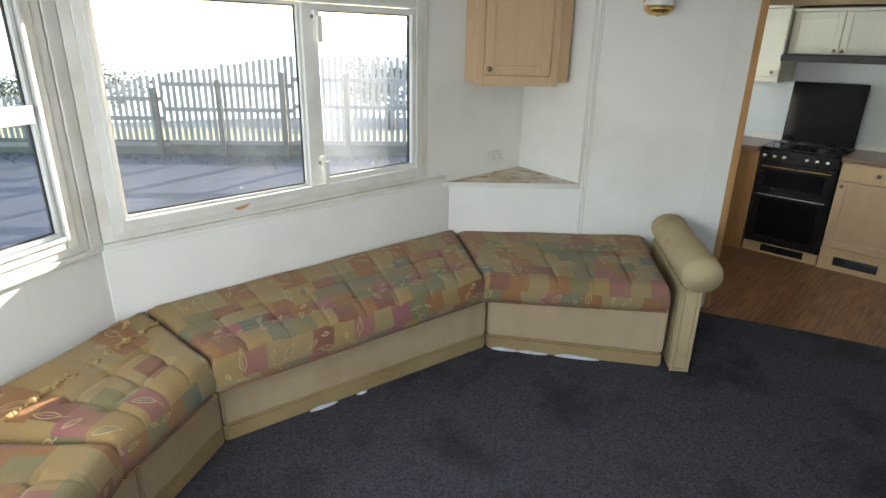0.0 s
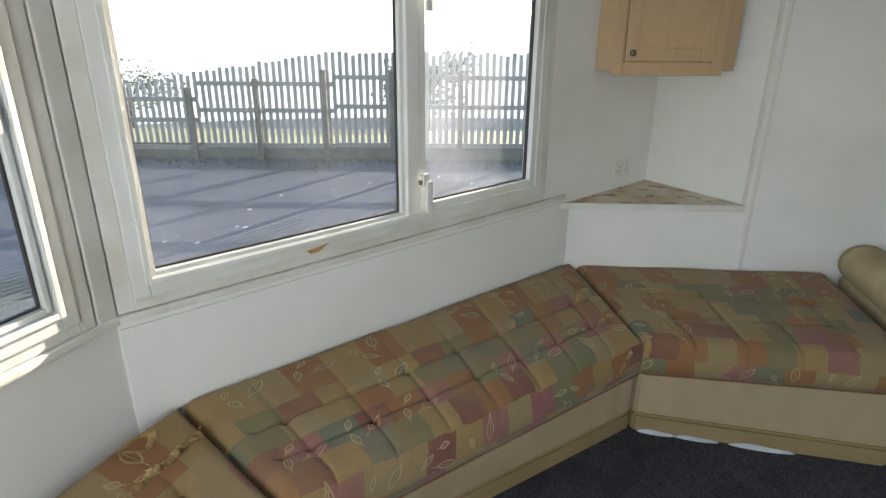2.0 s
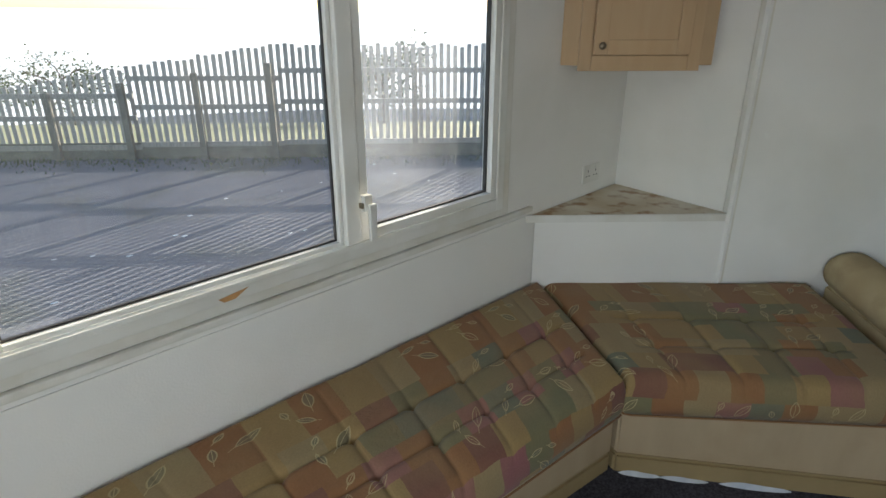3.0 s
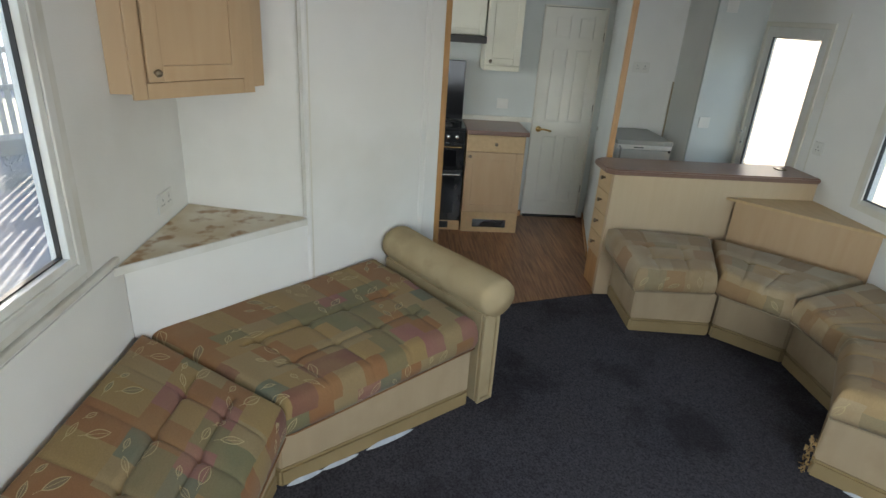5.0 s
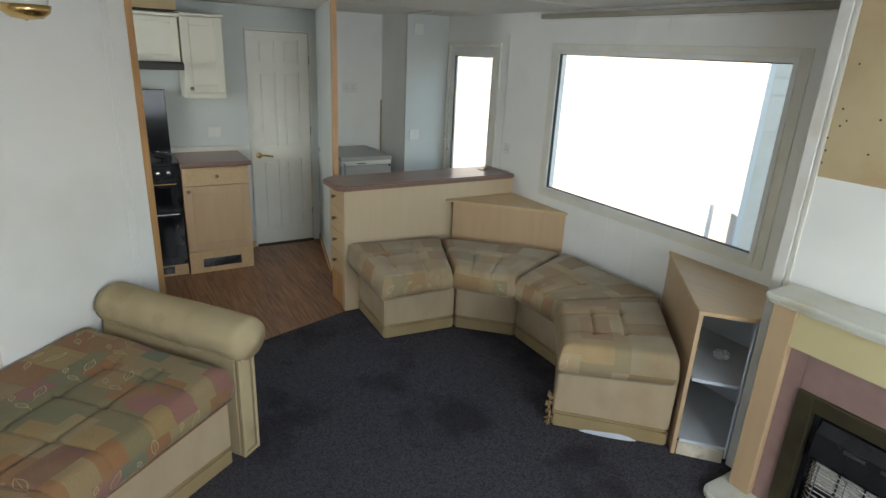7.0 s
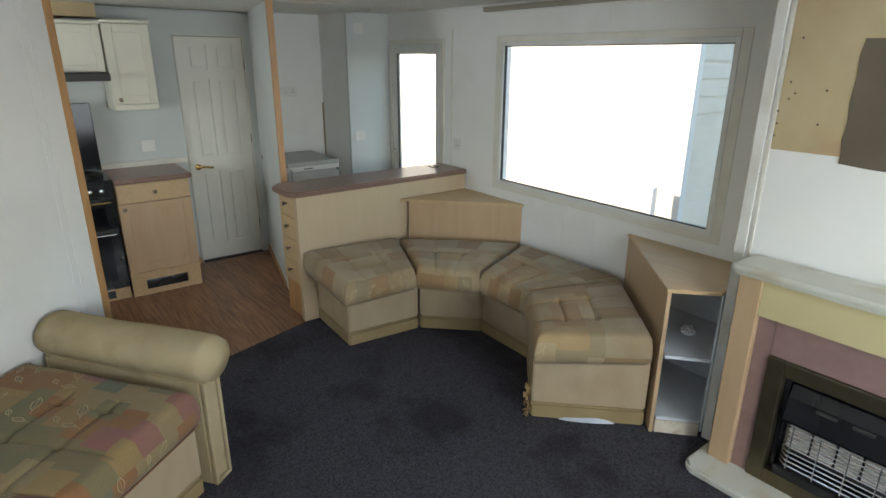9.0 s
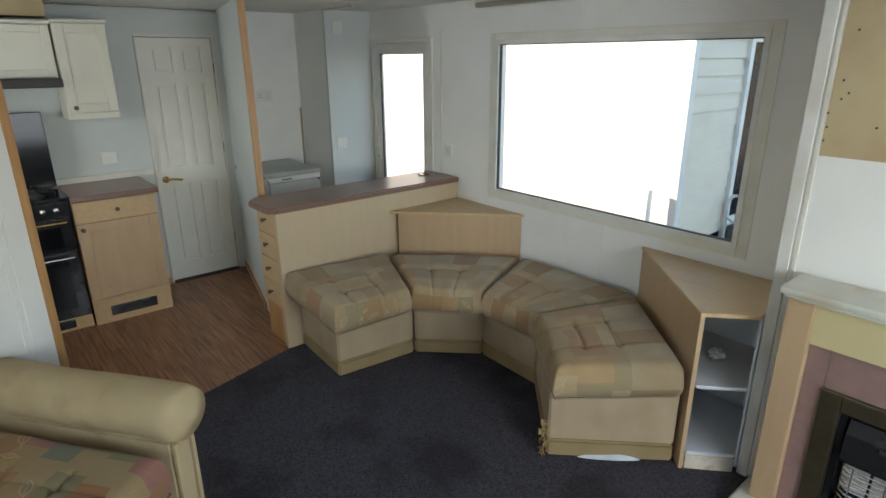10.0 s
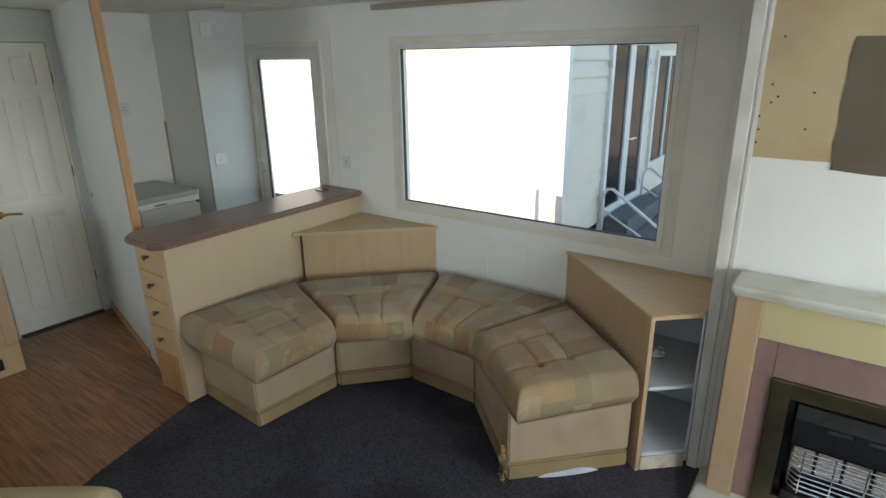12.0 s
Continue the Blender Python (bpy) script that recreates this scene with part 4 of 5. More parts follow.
    for k in range(0, len(loop) + 1, 4):
        j, i = loop[k % len(loop)]
        v0 = plan(ss[i], ts[j])
        out = (v0 - centre).normalized() * -0.004
        pts.append((v0.x + out.x * 0.2, v0.y + out.y * 0.2, ztop - drop + 0.004))
    part("piping", tube(piping, pts, 0.0035, 6), material, t, smooth=True)
    return t


def seat_box(name, pts, label, back=2, group="", top=0.385, inset=0.002):
    """A cloth-covered seat base on a plinth; pts in plan order."""
    t = thing(name, label, "sofa", group)
    part("panel", prism(pts, 0.092, top, 0.008), "base_cloth", t)
    c = sum((Vector(p) for p in pts), Vector((0, 0))) / len(pts)
    ins = [tuple(Vector(p) + (Vector(p) - c).normalized() * inset) for p in pts]
    part("plinth", prism(ins, 0.004, 0.088, 0.010), "plinth", t, "worn khaki plinth")
    return t


SEAT = 0.505
# window side: torn bay cushion, long cushion, diagonal cushion, and one more at the front
AB_b, AB_f = (0.62, 3.335), (0.985, 2.955)
BC_b, BC_f = (1.33, 3.695), (1.385, 3.20)
CD_b, CD_f = (3.205, 3.690), (2.775, 3.055)
D_b, D_f = (4.025, 2.805), (3.375, 2.325)


def lerp(a, b, k):
    return (a[0] + (b[0] - a[0]) * k, a[1] + (b[1] - a[1]) * k)


def gapped(quad, g):
    """The same outline drawn in by g at its two ends."""
    a, b, c, d = quad
    k1, k2 = g / math.dist(a, b), g / math.dist(d, c)
    return [lerp(a, b, k1), lerp(b, a, k1), lerp(c, d, k2), lerp(d, c, k2)]


seat_box("sofa_base_long", [(1.34, 3.70), (3.175, 3.70), (2.885, 3.125), (1.462, 3.345)], "khaki cloth sofa base with torn plinth under the main window", group="window sofa")
seat_box("sofa_base_diagonal", [(3.195, 3.640), (4.03, 2.800), (3.420, 2.335), (2.890, 3.110)], "khaki cloth sofa base with torn plinth beside the partition", group="window sofa")
seat_box("sofa_base_bay", [(0.64, 3.33), (1.29, 3.675), (1.33, 3.70), (1.452, 3.345), (1.06, 3.10)], "khaki cloth sofa base in the bay", group="window sofa")
seat_box("sofa_base_near_wall", [(0.06, 2.75), (0.62, 3.32), (1.05, 3.09), (0.62, 2.72)], "khaki cloth sofa base by the front wall", group="window sofa")
cushion("seat_cushion", gapped([BC_b, CD_b, CD_f, BC_f], 0.006), SEAT, 0.155, "patch", "orange, green and maroon patchwork buttoned long seat cushion under the window", (0.48, 0.74), [0.10, 0.23, 0.36, 0.49, 0.62, 0.75, 0.88], group="patchwork cushions", seed=1, lift=(0.06, 0.01, 0, 0.02))
cushion("seat_cushion", gapped([CD_b, D_b, D_f, CD_f], 0.006), SEAT, 0.155, "patch", "orange, green and maroon patchwork buttoned seat cushion beside the partition", (0.46, 0.72), [0.2, 0.4, 0.6, 0.8], group="patchwork cushions", seed=3)
cushion("seat_cushion", gapped([AB_b, BC_b, BC_f, AB_f], 0.006), SEAT, 0.155, "patch", "patchwork buttoned bay seat cushion torn open along its back seam", (0.50, 0.76), [0.25, 0.5, 0.75], group="patchwork cushions", seed=5, lift=(0.05, 0.06, 0.02, 0.0))
cushion("seat_cushion", gapped([(0.06, 2.78), (0.60, 3.33), AB_f, (0.63, 2.60)], 0.006), SEAT, 0.155, "patch", "patchwork buttoned seat cushion by the front wall", (0.5, 0.76), [0.3, 0.7], group="patchwork cushions", seed=8)
# the mid seam of the long cushion, and the tear of the bay cushion with foam showing
tear = bmesh.new()
r9 = random.Random(4)
ta, tb = lerp(AB_b, AB_f, 0.33), lerp(BC_b, BC_f, 0.30)
path = []
for i in range(34):
    k = i / 33
    x, y = lerp(ta, tb, 0.04 + 0.92 * k)
    path.append(Vector((x + r9.uniform(-0.006, 0.006), y + r9.uniform(-0.008, 0.008), SEAT + 0.038 + 0.012 * k + 0.004 * math.sin(k * 9))))
for a, b in zip(path, path[1:]):
    tube(tear, [a, (a + b) / 2 + Vector((0, 0, r9.uniform(0, 0.008))), b], r9.uniform(0.006, 0.013), 6)
rip = thing("torn_seam", "torn cushion seam with yellow foam and frayed cloth showing", "torn seam")
part("foam", tear, "foam", rip, smooth=True)
fray = bmesh.new()
for i in range(26):
    p = path[r9.randrange(len(path))] + Vector((r9.uniform(-0.012, 0.012), r9.uniform(-0.014, 0.014), 0.004))
    e = 0.012
    vs = [fray.verts.new(p + Vector((r9.uniform(-e, e), r9.uniform(-e, e), r9.uniform(0, 0.014)))) for _ in range(4)]
    fray.faces.new(vs[:3])
    fray.faces.new(vs[1:])
tagged(part("frayed_cloth", fray, "foam", rip), kind="stuff")
# a small hole with a flap near the bay corner
flap = bmesh.new()
fc = Vector((1.17, 3.56, SEAT + 0.062))
rim = [fc + Vector((0.055 * math.cos(a) * (1 + 0.25 * math.sin(3 * a)), 0.032 * math.sin(a), 0.010 + 0.012 * math.sin(2 * a))) for a in [k * math.pi / 6 for k in range(12)]]
vr = [flap.verts.new(p) for p in rim]
vi = [flap.verts.new(fc + (p - fc) * 0.62 + Vector((0, 0, 0.004))) for p in rim]
for k in range(12):
    flap.faces.new((vr[k], vr[(k + 1) % 12], vi[(k + 1) % 12], vi[k]))
solo("torn_flap", flap, "foam", "torn frayed hole in the bay cushion", "torn cloth")
# torn white backing along the plinths


def backing(a, b, f0, f1, high, out):
    """A ragged strip hanging at the foot of a plinth between two shares of its length."""
    b_ = bmesh.new()
    n_ = 9
    top_, low_ = [], []
    for i in range(n_ + 1):
        k = i / n_
        x, y = lerp(a, b, f0 + (f1 - f0) * k)
        bulge = math.sin(math.pi * k) ** 0.6
        top_.append(b_.verts.new((x + out[0] * 0.004, y + out[1] * 0.004, 0.010 + high * bulge * (0.8 + 0.2 * math.sin(7 * k)))))
        low_.append(b_.verts.new((x + out[0] * (0.006 + 0.012 * bulge), y + out[1] * (0.006 + 0.012 * bulge), 0.008)))
    for i in range(n_):
        b_.faces.new((top_[i], top_[i + 1], low_[i + 1], low_[i]))
    solo("torn_backing", b_, "backing", "torn white plinth backing strip at the carpet", "torn strip")


for f0, f1, hi_ in ((0.26, 0.36, 0.013), (0.43, 0.47, 0.007)):
    backing((1.462, 3.345), (2.885, 3.125), f0, f1, hi_, (-0.15, -0.99))
for f0, f1, hi_ in ((0.02, 0.18, 0.016), (0.18, 0.36, 0.012), (0.40, 0.66, 0.018)):
    backing((2.890, 3.110), (3.420, 2.335), f0, f1, hi_, (-0.81, -0.58))

# arm at the end of the diagonal seat
arm = thing("arm_rest", "khaki velour arm rest with a rolled top beside the partition", "armrest", "window sofa")
A0, A1 = Vector((4.070, 2.757)), Vector((3.438, 2.288))
ad = (A1 - A0).normalized()
an = Vector((-ad.y, ad.x))
if an.dot(Vector((1, -1))) < 0:
    an = -an
pa = [tuple(A0 - an * 0.01), tuple(A1 - an * 0.01), tuple(A1 + an * 0.09), tuple(A0 + an * 0.07)]
part("side", prism(pa, 0.004, 0.50, 0.010), "velour", arm)
fw = wallframe(tuple(A1 - an * 0.01), tuple(an), tuple(-ad))
part("front_post", ring(box(bmesh.new(), (0.022, -0.008, 0.03), (0.080, -0.0005, 0.47), 0.003, fw), 0.002, 0.100, 0.008, 0.49, 0.016, -0.016, -0.0005, 0.004, fw), "velour", arm, "upholstered front post with piping")
roll = bmesh.new()
rings = []
for k in range(27):
    f = k / 26
    p = A0 + (A1 - A0) * (-0.0 + 1.06 * f) + an * 0.075
    shrink = min(1.0, math.sqrt(max(0.0, 1 - max(0.0, (f - 0.93) / 0.07) ** 2)) + 0.02)
    row = []
    for a in range(22):
        th = 2 * math.pi * a / 22
        rx, rz = 0.106 * shrink, 0.094 * shrink
        n_ = 0.006 * noise.noise(Vector((p.x * 4, p.y * 4, th)))
        row.append(roll.verts.new((p.x + an.x * math.cos(th) * (rx + n_), p.y + an.y * math.cos(th) * (rx + n_), 0.562 - 0.005 * f + (rz + n_) * math.sin(th))))
    rings.append(row)
for a, b in zip(rings, rings[1:]):
    for k in range(22):
        roll.faces.new((a[k], a[(k + 1) % 22], b[(k + 1) % 22], b[k]))
roll.faces.new(rings[0][::-1]), roll.faces.new(rings[-1])
part("rolled_top", roll, "velour", arm, "rolled khaki velour arm pad with stains", smooth=True)

# door side: four faded seats in an arc
B1 = [(4.655, 1.235), (4.655, 0.66), (4.125, 0.775), (4.170, 1.262)]
B2 = [(4.655, 0.65), (4.655, 0.02), (3.99, 0.02), (3.845, 0.478), (4.118, 0.762)]
B3 = [(3.98, 0.02), (3.13, 0.02), (3.405, 0.490), (3.835, 0.478)]
B4 = [(3.12, 0.035), (2.60, 0.505), (2.985, 0.892), (3.398, 0.500)]
for nm, pts in (("sofa_base_end", B1), ("sofa_base_corner", B2), ("sofa_base_wall", B3), ("sofa_base_stool", B4)):
    seat_box(nm, pts, "pale wood-grained and khaki sofa base with plinth, door side" if nm != "sofa_base_stool" else "pale wood-grained sofa base with a torn corner beside the open shelves", group="door-side sofa")
PALE = dict(material="patch_pale", group="faded cushions")
cushion("seat_cushion", gapped([(4.652, 1.315), (4.53, 0.655), (3.985, 0.89), (4.00, 1.36)], 0.004), SEAT, 0.15, label="faded beige patchwork buttoned seat cushion at the counter end", rows=(0.45, 0.72), cols=[0.28, 0.64], seed=11, **PALE)
cushion("seat_cushion", gapped([(4.53, 0.650), (3.95, 0.055), (3.70, 0.625), (3.99, 0.88)], 0.004), SEAT, 0.15, label="faded beige patchwork wedge seat cushion in the corner", rows=(0.52,), cols=[0.3, 0.6], seed=13, **PALE)
cushion("seat_cushion", gapped([(3.94, 0.045), (3.11, 0.045), (3.30, 0.62), (3.695, 0.62)], 0.004), SEAT, 0.15, label="faded beige patchwork wedge seat cushion below the picture window", rows=(0.52,), cols=[0.32, 0.62], seed=17, **PALE)
cushion("seat_cushion", gapped([(3.105, 0.085), (2.575, 0.565), (2.90, 0.97), (3.325, 0.625)], 0.004), SEAT + 0.01, 0.15, label="faded beige patchwork buttoned seat cushion beside the open shelves", rows=(0.42, 0.70), cols=[0.35, 0.70], seed=19, **PALE)
rag = bmesh.new()
r5 = random.Random(5)
for i in range(60):
    z = r5.uniform(0.01, 0.2)
    p = Vector((2.996 + r5.uniform(-0.012, 0.016), 0.905 + r5.uniform(-0.012, 0.014), z))
    vs = [rag.verts.new(p + Vector((r5.uniform(-0.012, 0.012), r5.uniform(-0.012, 0.012), r5.uniform(-0.02, 0.02)))) for _ in range(3)]
    rag.faces.new(vs)
tagged(solo("frayed_corner", rag, "foam", "frayed torn cloth on the corner of the sofa base", "torn cloth"), kind="stuff")
backing((2.60, 0.505), (2.985, 0.892), 0.25, 0.75, 0.024, (-0.7, 0.7))

# ---- corner box and open shelves ----
tri = thing("corner_box_unit", "beech triangular corner box behind the seats", "corner unit")
part("face_board", prism([(4.622, 0.508), (4.035, DY + 0.002), (4.060, DY + 0.002), (4.636, 0.500)], 0.36, 0.728), "beech", tri)
part("top_board", prism([(4.612, 0.520), (4.015, DY + 0.0015), (4.656, DY + 0.0015), (4.656, 0.560)], 0.729, 0.747, 0.003), "beech_h", tri)

case = thing("open_shelf_unit", "pale beech wedge-shaped open shelf unit beside the fireplace", "shelf unit")
S0, S1, S2 = (3.165, DY + 0.002), (2.560, 0.520), (2.392, 0.372)
part("side_board", prism([S0, S1, (2.548, 0.506), (3.138, DY + 0.002)], 0.004, 0.729), "beech", case)
part("top_board", prism([(3.175, DY + 0.0015), (2.556, 0.532), (2.391, 0.382), (2.391, DY + 0.0015)], 0.730, 0.748, 0.003), "beech_h", case)
part("lining", prism([(3.12, DY + 0.003), (3.095, DY + 0.015), (2.393, DY + 0.015), (2.393, DY + 0.003)], 0.03, 0.728), "blue_white", case, "white back lining")
part("lining", blk((2.3905, DY + 0.016, 0.03), (2.400, 0.36, 0.728)), "blue_white", case, "white side lining")
for z in (0.07, 0.395):
    part("shelf_board", prism([(3.08, DY + 0.017), (2.547, 0.492), (2.402, 0.362), (2.402, DY + 0.017)], z, z + 0.016, 0.002), "blue_white", case, "faded white shelf board")
part("toe_board", prism([(2.545, 0.500), (2.398, 0.368), (2.410, 0.356), (2.556, 0.488)], 0.004, 0.069), "shelf_stain", case, "chipped toe board")
ball = bmesh.new()
made = bmesh.ops.create_icosphere(ball, subdivisions=3, radius=0.036)["verts"]
for v in made:
    v.co *= 1 + 0.35 * noise.noise(v.co * 70)
    v.co.z *= 0.75
    v.co += Vector((2.60, 0.21, 0.411 + 0.026))
solo("crumpled_paper", ball, "paper", "crumpled white paper ball on the middle shelf", "paper")
ball = bmesh.new()
for v in bmesh.ops.create_icosphere(ball, subdivisions=2, radius=0.028)["verts"]:
    v.co *= 1 + 0.5 * noise.noise(v.co * 60 + Vector((3, 3, 3)))
    v.co.z *= 0.6
    v.co += Vector((2.72, 0.25, 0.411 + 0.015))
solo("crumpled_scrap", ball, "fridge_top", "dark crumpled scrap on the middle shelf", "paper")

# ---- counter between seats and kitchen ----
bar = thing("counter_unit", "pale wood counter unit with four end drawers and brown worktop", "counter")
part("back_panel", blk((4.662, DY + 0.002, 0.004), (4.683, 1.332, 0.860), 0.002), "panel", bar)
part("end_upright", blk((4.684, 1.305, 0.004), (4.715, 1.328, 0.860)), "panel", bar)
part("kitchen_side", blk((4.945, DY + 0.002, 0.004), (4.965, 1.30, 0.860)), "beech", bar)
part("carcass", blk((4.684, 1.0, 0.09), (4.944, 1.304, 0.858)), "beech", bar)
part("plinth", blk((4.716, 1.304, 0.004), (4.955, 1.316, 0.24)), "wood_trim", bar, "reddish-brown plinth board")
for i in range(4):
    z0 = 0.248 + i * 0.1535
    dw = part("drawer", blk((4.718, 1.3055, z0), (4.960, 1.326, z0 + 0.1485), 0.004), "beech_h", bar, "beech drawer front")
    knob(dw, (4.835, 1.326, z0 + 0.085), (0, 1, 0))
top = [(4.637, DY + 0.002), (4.637, 1.335), (4.690, 1.388), (4.92, 1.388), (4.985, 1.325), (4.985, DY + 0.002)]
part("worktop", prism(top, 0.862, 0.899, 0.009), "worktop", bar, "glossy brown worktop with a rounded edge")
keys = tube(bmesh.new(), [(4.86 + 0.03 * math.cos(a), 0.09 + 0.02 * math.sin(a), 0.9025) for a in [k * math.pi / 5 for k in range(11)]], 0.0032, 6)
box(keys, (4.83, 0.10, 0.8992), (4.89, 0.14, 0.905), 0.002)
solo("small_catch", keys, "pewter", "small dark metal catch on the counter", "catch")

# ---- fireplace ----
fire = thing("fireplace", "gas fireplace in a beech and cream surround with a white mantel", "fireplace")
FL, FR, FY = 2.290, 1.285, 0.505
part("stile", blk((FL - 0.012, 0.353, 0.045), (FL - 0.100, FY, 0.905), 0.004), "beech", fire)
part("stile", blk((FR, 0.353, 0.045), (FR + 0.088, FY, 0.905), 0.004), "beech", fire)
part("side_return", blk((FL - 0.011, 0.353, 0.045), (FL, 0.44, 0.905)), "beech", fire)
part("frieze", blk((FL - 0.101, 0.353, 0.752), (FR + 0.089, FY - 0.008, 0.905)), "cream_board", fire, "pale cream frieze board")
x0, x1, zt = FR + 0.165, FL - 0.168, 0.600
tb = bmesh.new()
box(tb, (FR + 0.089, 0.353, 0.045), (x0 - 0.001, FY - 0.03, 0.751), 0.002)
box(tb, (x1 + 0.001, 0.353, 0.045), (FL - 0.101, FY - 0.03, 0.751), 0.002)
box(tb, (x0, 0.353, zt + 0.001), (x1, FY - 0.03, 0.751), 0.002)
part("tile_slab", tb, "tile", fire, "brownish-pink marbled tile surround")
part("brass_frame", ring(bmesh.new(), x0, x1, 0.045, zt, 0.064, 0.353, FY - 0.018, 0.004, Matrix.Identity(4)), "bronze", fire, "tarnished brass frame")
body = thing("gas_fire", "black gas fire with white radiants behind a chrome guard", "heater")
gx0, gx1 = x0 + 0.0645, x1 - 0.0645
part("back", blk((gx0, 0.341, 0.05), (gx1, 0.352, 0.535)), "dark", body)
part("casing", ring(bmesh.new(), gx0, gx1, 0.11, 0.535, 0.022, 0.353, 0.45, 0.002, Matrix.Identity(4)), "black", body)
hood = bmesh.new()
prof = [(0.36, 0.512), (0.448, 0.505), (0.475, 0.46), (0.490, 0.365), (0.478, 0.35), (0.36, 0.355)]
va, vb = [hood.verts.new((gx0 + 0.031, y, z)) for y, z in prof], [hood.verts.new((gx1 - 0.031, y, z)) for y, z in prof]
hood.faces.new(va), hood.faces.new(vb[::-1])
for i in range(len(prof)):
    hood.faces.new((va[i], va[(i + 1) % len(prof)], vb[(i + 1) % len(prof)], vb[i]))
part("hood", hood, "black", body, "sloping black hood")
for k in range(3):
    part("vent_slot", blk((gx0 + 0.10 + k * 0.12, 0.474, 0.440), (gx0 + 0.17 + k * 0.12, 0.4835, 0.452), 0.002, None), "dark", body)
for k in range(4):
    cx = gx1 - 0.075 - k * 0.088
    plate_ = part("radiant", blk((cx - 0.038, 0.385, 0.205), (cx + 0.038, 0.405, 0.345), 0.002), "ceramic", body, "pale ceramic radiant")
    for j in range(9):
        part("rib", blk((cx - 0.036, 0.4052, 0.212 + j * 0.0148), (cx + 0.036, 0.411, 0.2185 + j * 0.0148)), "ceramic", plate_)
for j in range(9):
    z = 0.175 + j * 0.021
    part("guard_bar", tube(bmesh.new(), [(gx1 - 0.035, 0.40, z), (gx1 - 0.045, 0.47, z), (gx1 - 0.07, 0.492, z), (gx0 + 0.07, 0.492, z), (gx0 + 0.045, 0.47, z), (gx0 + 0.035, 0.40, z)], 0.0028, 6), "chrome", body)
for k in range(5):
    x = gx0 + 0.08 + k * (gx1 - gx0 - 0.16) / 4
    part("guard_upright", tube(bmesh.new(), [(x, 0.4965, 0.165), (x, 0.4965, 0.35)], 0.0025, 6), "chrome", body)
part("front_tray", blk((gx0 + 0.031, 0.36, 0.06), (gx1 - 0.031, 0.485, 0.155), 0.008), "black", body)
mt = thing("mantel_shelf", "white marbled mantel shelf with worn yellow stains", "mantel shelf")
part("slab", blk((FR - 0.02, 0.3535, 0.922), (2.296, 0.548, 0.950), 0.010), "mantel", mt)
part("moulding", blk((FR - 0.005, 0.3535, 0.9055), (2.284, 0.532, 0.9215), 0.006), "mantel", mt)
hearth = solo("hearth", prism([(2.325, 0.353), (2.325, 0.60), (2.29, 0.64), (1.29, 0.632), (1.26, 0.60), (1.26, 0.353)], 0.004, 0.044, 0.010), "mantel", "white stone hearth slab under the fireplace", "hearth")

# ---- kitchen ----
def base_cabinet(name, y0, y1, label):
    """A beech base unit against the back wall, its front at lower x, with a drawer over a door and a plinth with a vent."""
    c = thing(name, label, "cabinet", "kitchen base units")
    part("body", blk((5.845, y0, 0.14), (6.325, y1, 0.848)), "beech", c)
    dw = part("drawer", blk((5.826, y0 + 0.003, 0.708), (5.8445, y1 - 0.003, 0.845), 0.004), "beech_h", c, "beech drawer front")
    knob(dw, (5.826, (y0 + y1) / 2, 0.776), (-1, 0, 0))
    W = wallframe((5.826, 0), (0, 1), (1, 0))
    dd = part("door", ring(box(bmesh.new(), (y0 + 0.05, 0.006, 0.24), (y1 - 0.05, 0.017, 0.66), 0, W), y0 + 0.003, y1 - 0.003, 0.185, 0.703, 0.062, 0.0, 0.018, 0.003, W), "beech", c, "framed beech door")
    knob(dd, (5.826, y1 - 0.035, 0.668), (-1, 0, 0))
    pl = part("plinth", blk((5.838, y0 + 0.001, 0.0), (5.8445, y1 - 0.001, 0.178)), "beech_h", c)
    part("vent_grille", blk((5.833, y0 + 0.10, 0.045), (5.8378, y1 - 0.10, 0.115), 0.002), "black", pl, "black plinth vent")
    c.location.x -= 0.03
    return c


base_cabinet("base_cabinet", 1.685, 2.175, "beech kitchen base unit with a drawer and door beside the cooker")
wt1 = thing("worktop_run", "brown laminate kitchen worktop beside the inner door", "worktop")
part("slab", blk((5.80, 1.665, 0.8495), (6.325, 2.180, 0.886), 0.008), "worktop", wt1)
side = thing("side_cabinet", "beech kitchen base unit along the outer wall", "cabinet", "kitchen base units")
part("body", blk((4.75, 2.98, 0.10), (5.82, 3.712, 0.848)), "beech", side)
part("door", blk((4.76, 2.960, 0.18), (5.27, 2.979, 0.83), 0.004), "beech", side)
part("door", blk((5.28, 2.960, 0.18), (5.81, 2.979, 0.83), 0.004), "beech", side)
part("plinth", blk((4.75, 3.03, 0.0), (5.82, 3.05, 0.099)), "wood_trim", side)
part("filler", blk((5.8205, 2.750, 0.0), (5.838, 2.978, 0.848)), "wood_trim", side, "dark wood filler board")
wt2 = thing("worktop_run", "brown laminate kitchen worktop along the outer wall", "worktop")
part("slab", prism([(4.73, 2.94), (5.79, 2.94), (5.79, 2.755), (6.325, 2.755), (6.325, 3.712), (4.73, 3.712)], 0.8495, 0.886, 0.006), "worktop", wt2)
sinkb = blk((4.95, 3.12, 0.8865), (5.65, 3.58, 0.894), 0.003)
solo("sink_rim", sinkb, "chrome", "stainless steel sink rim in the worktop", "sink")

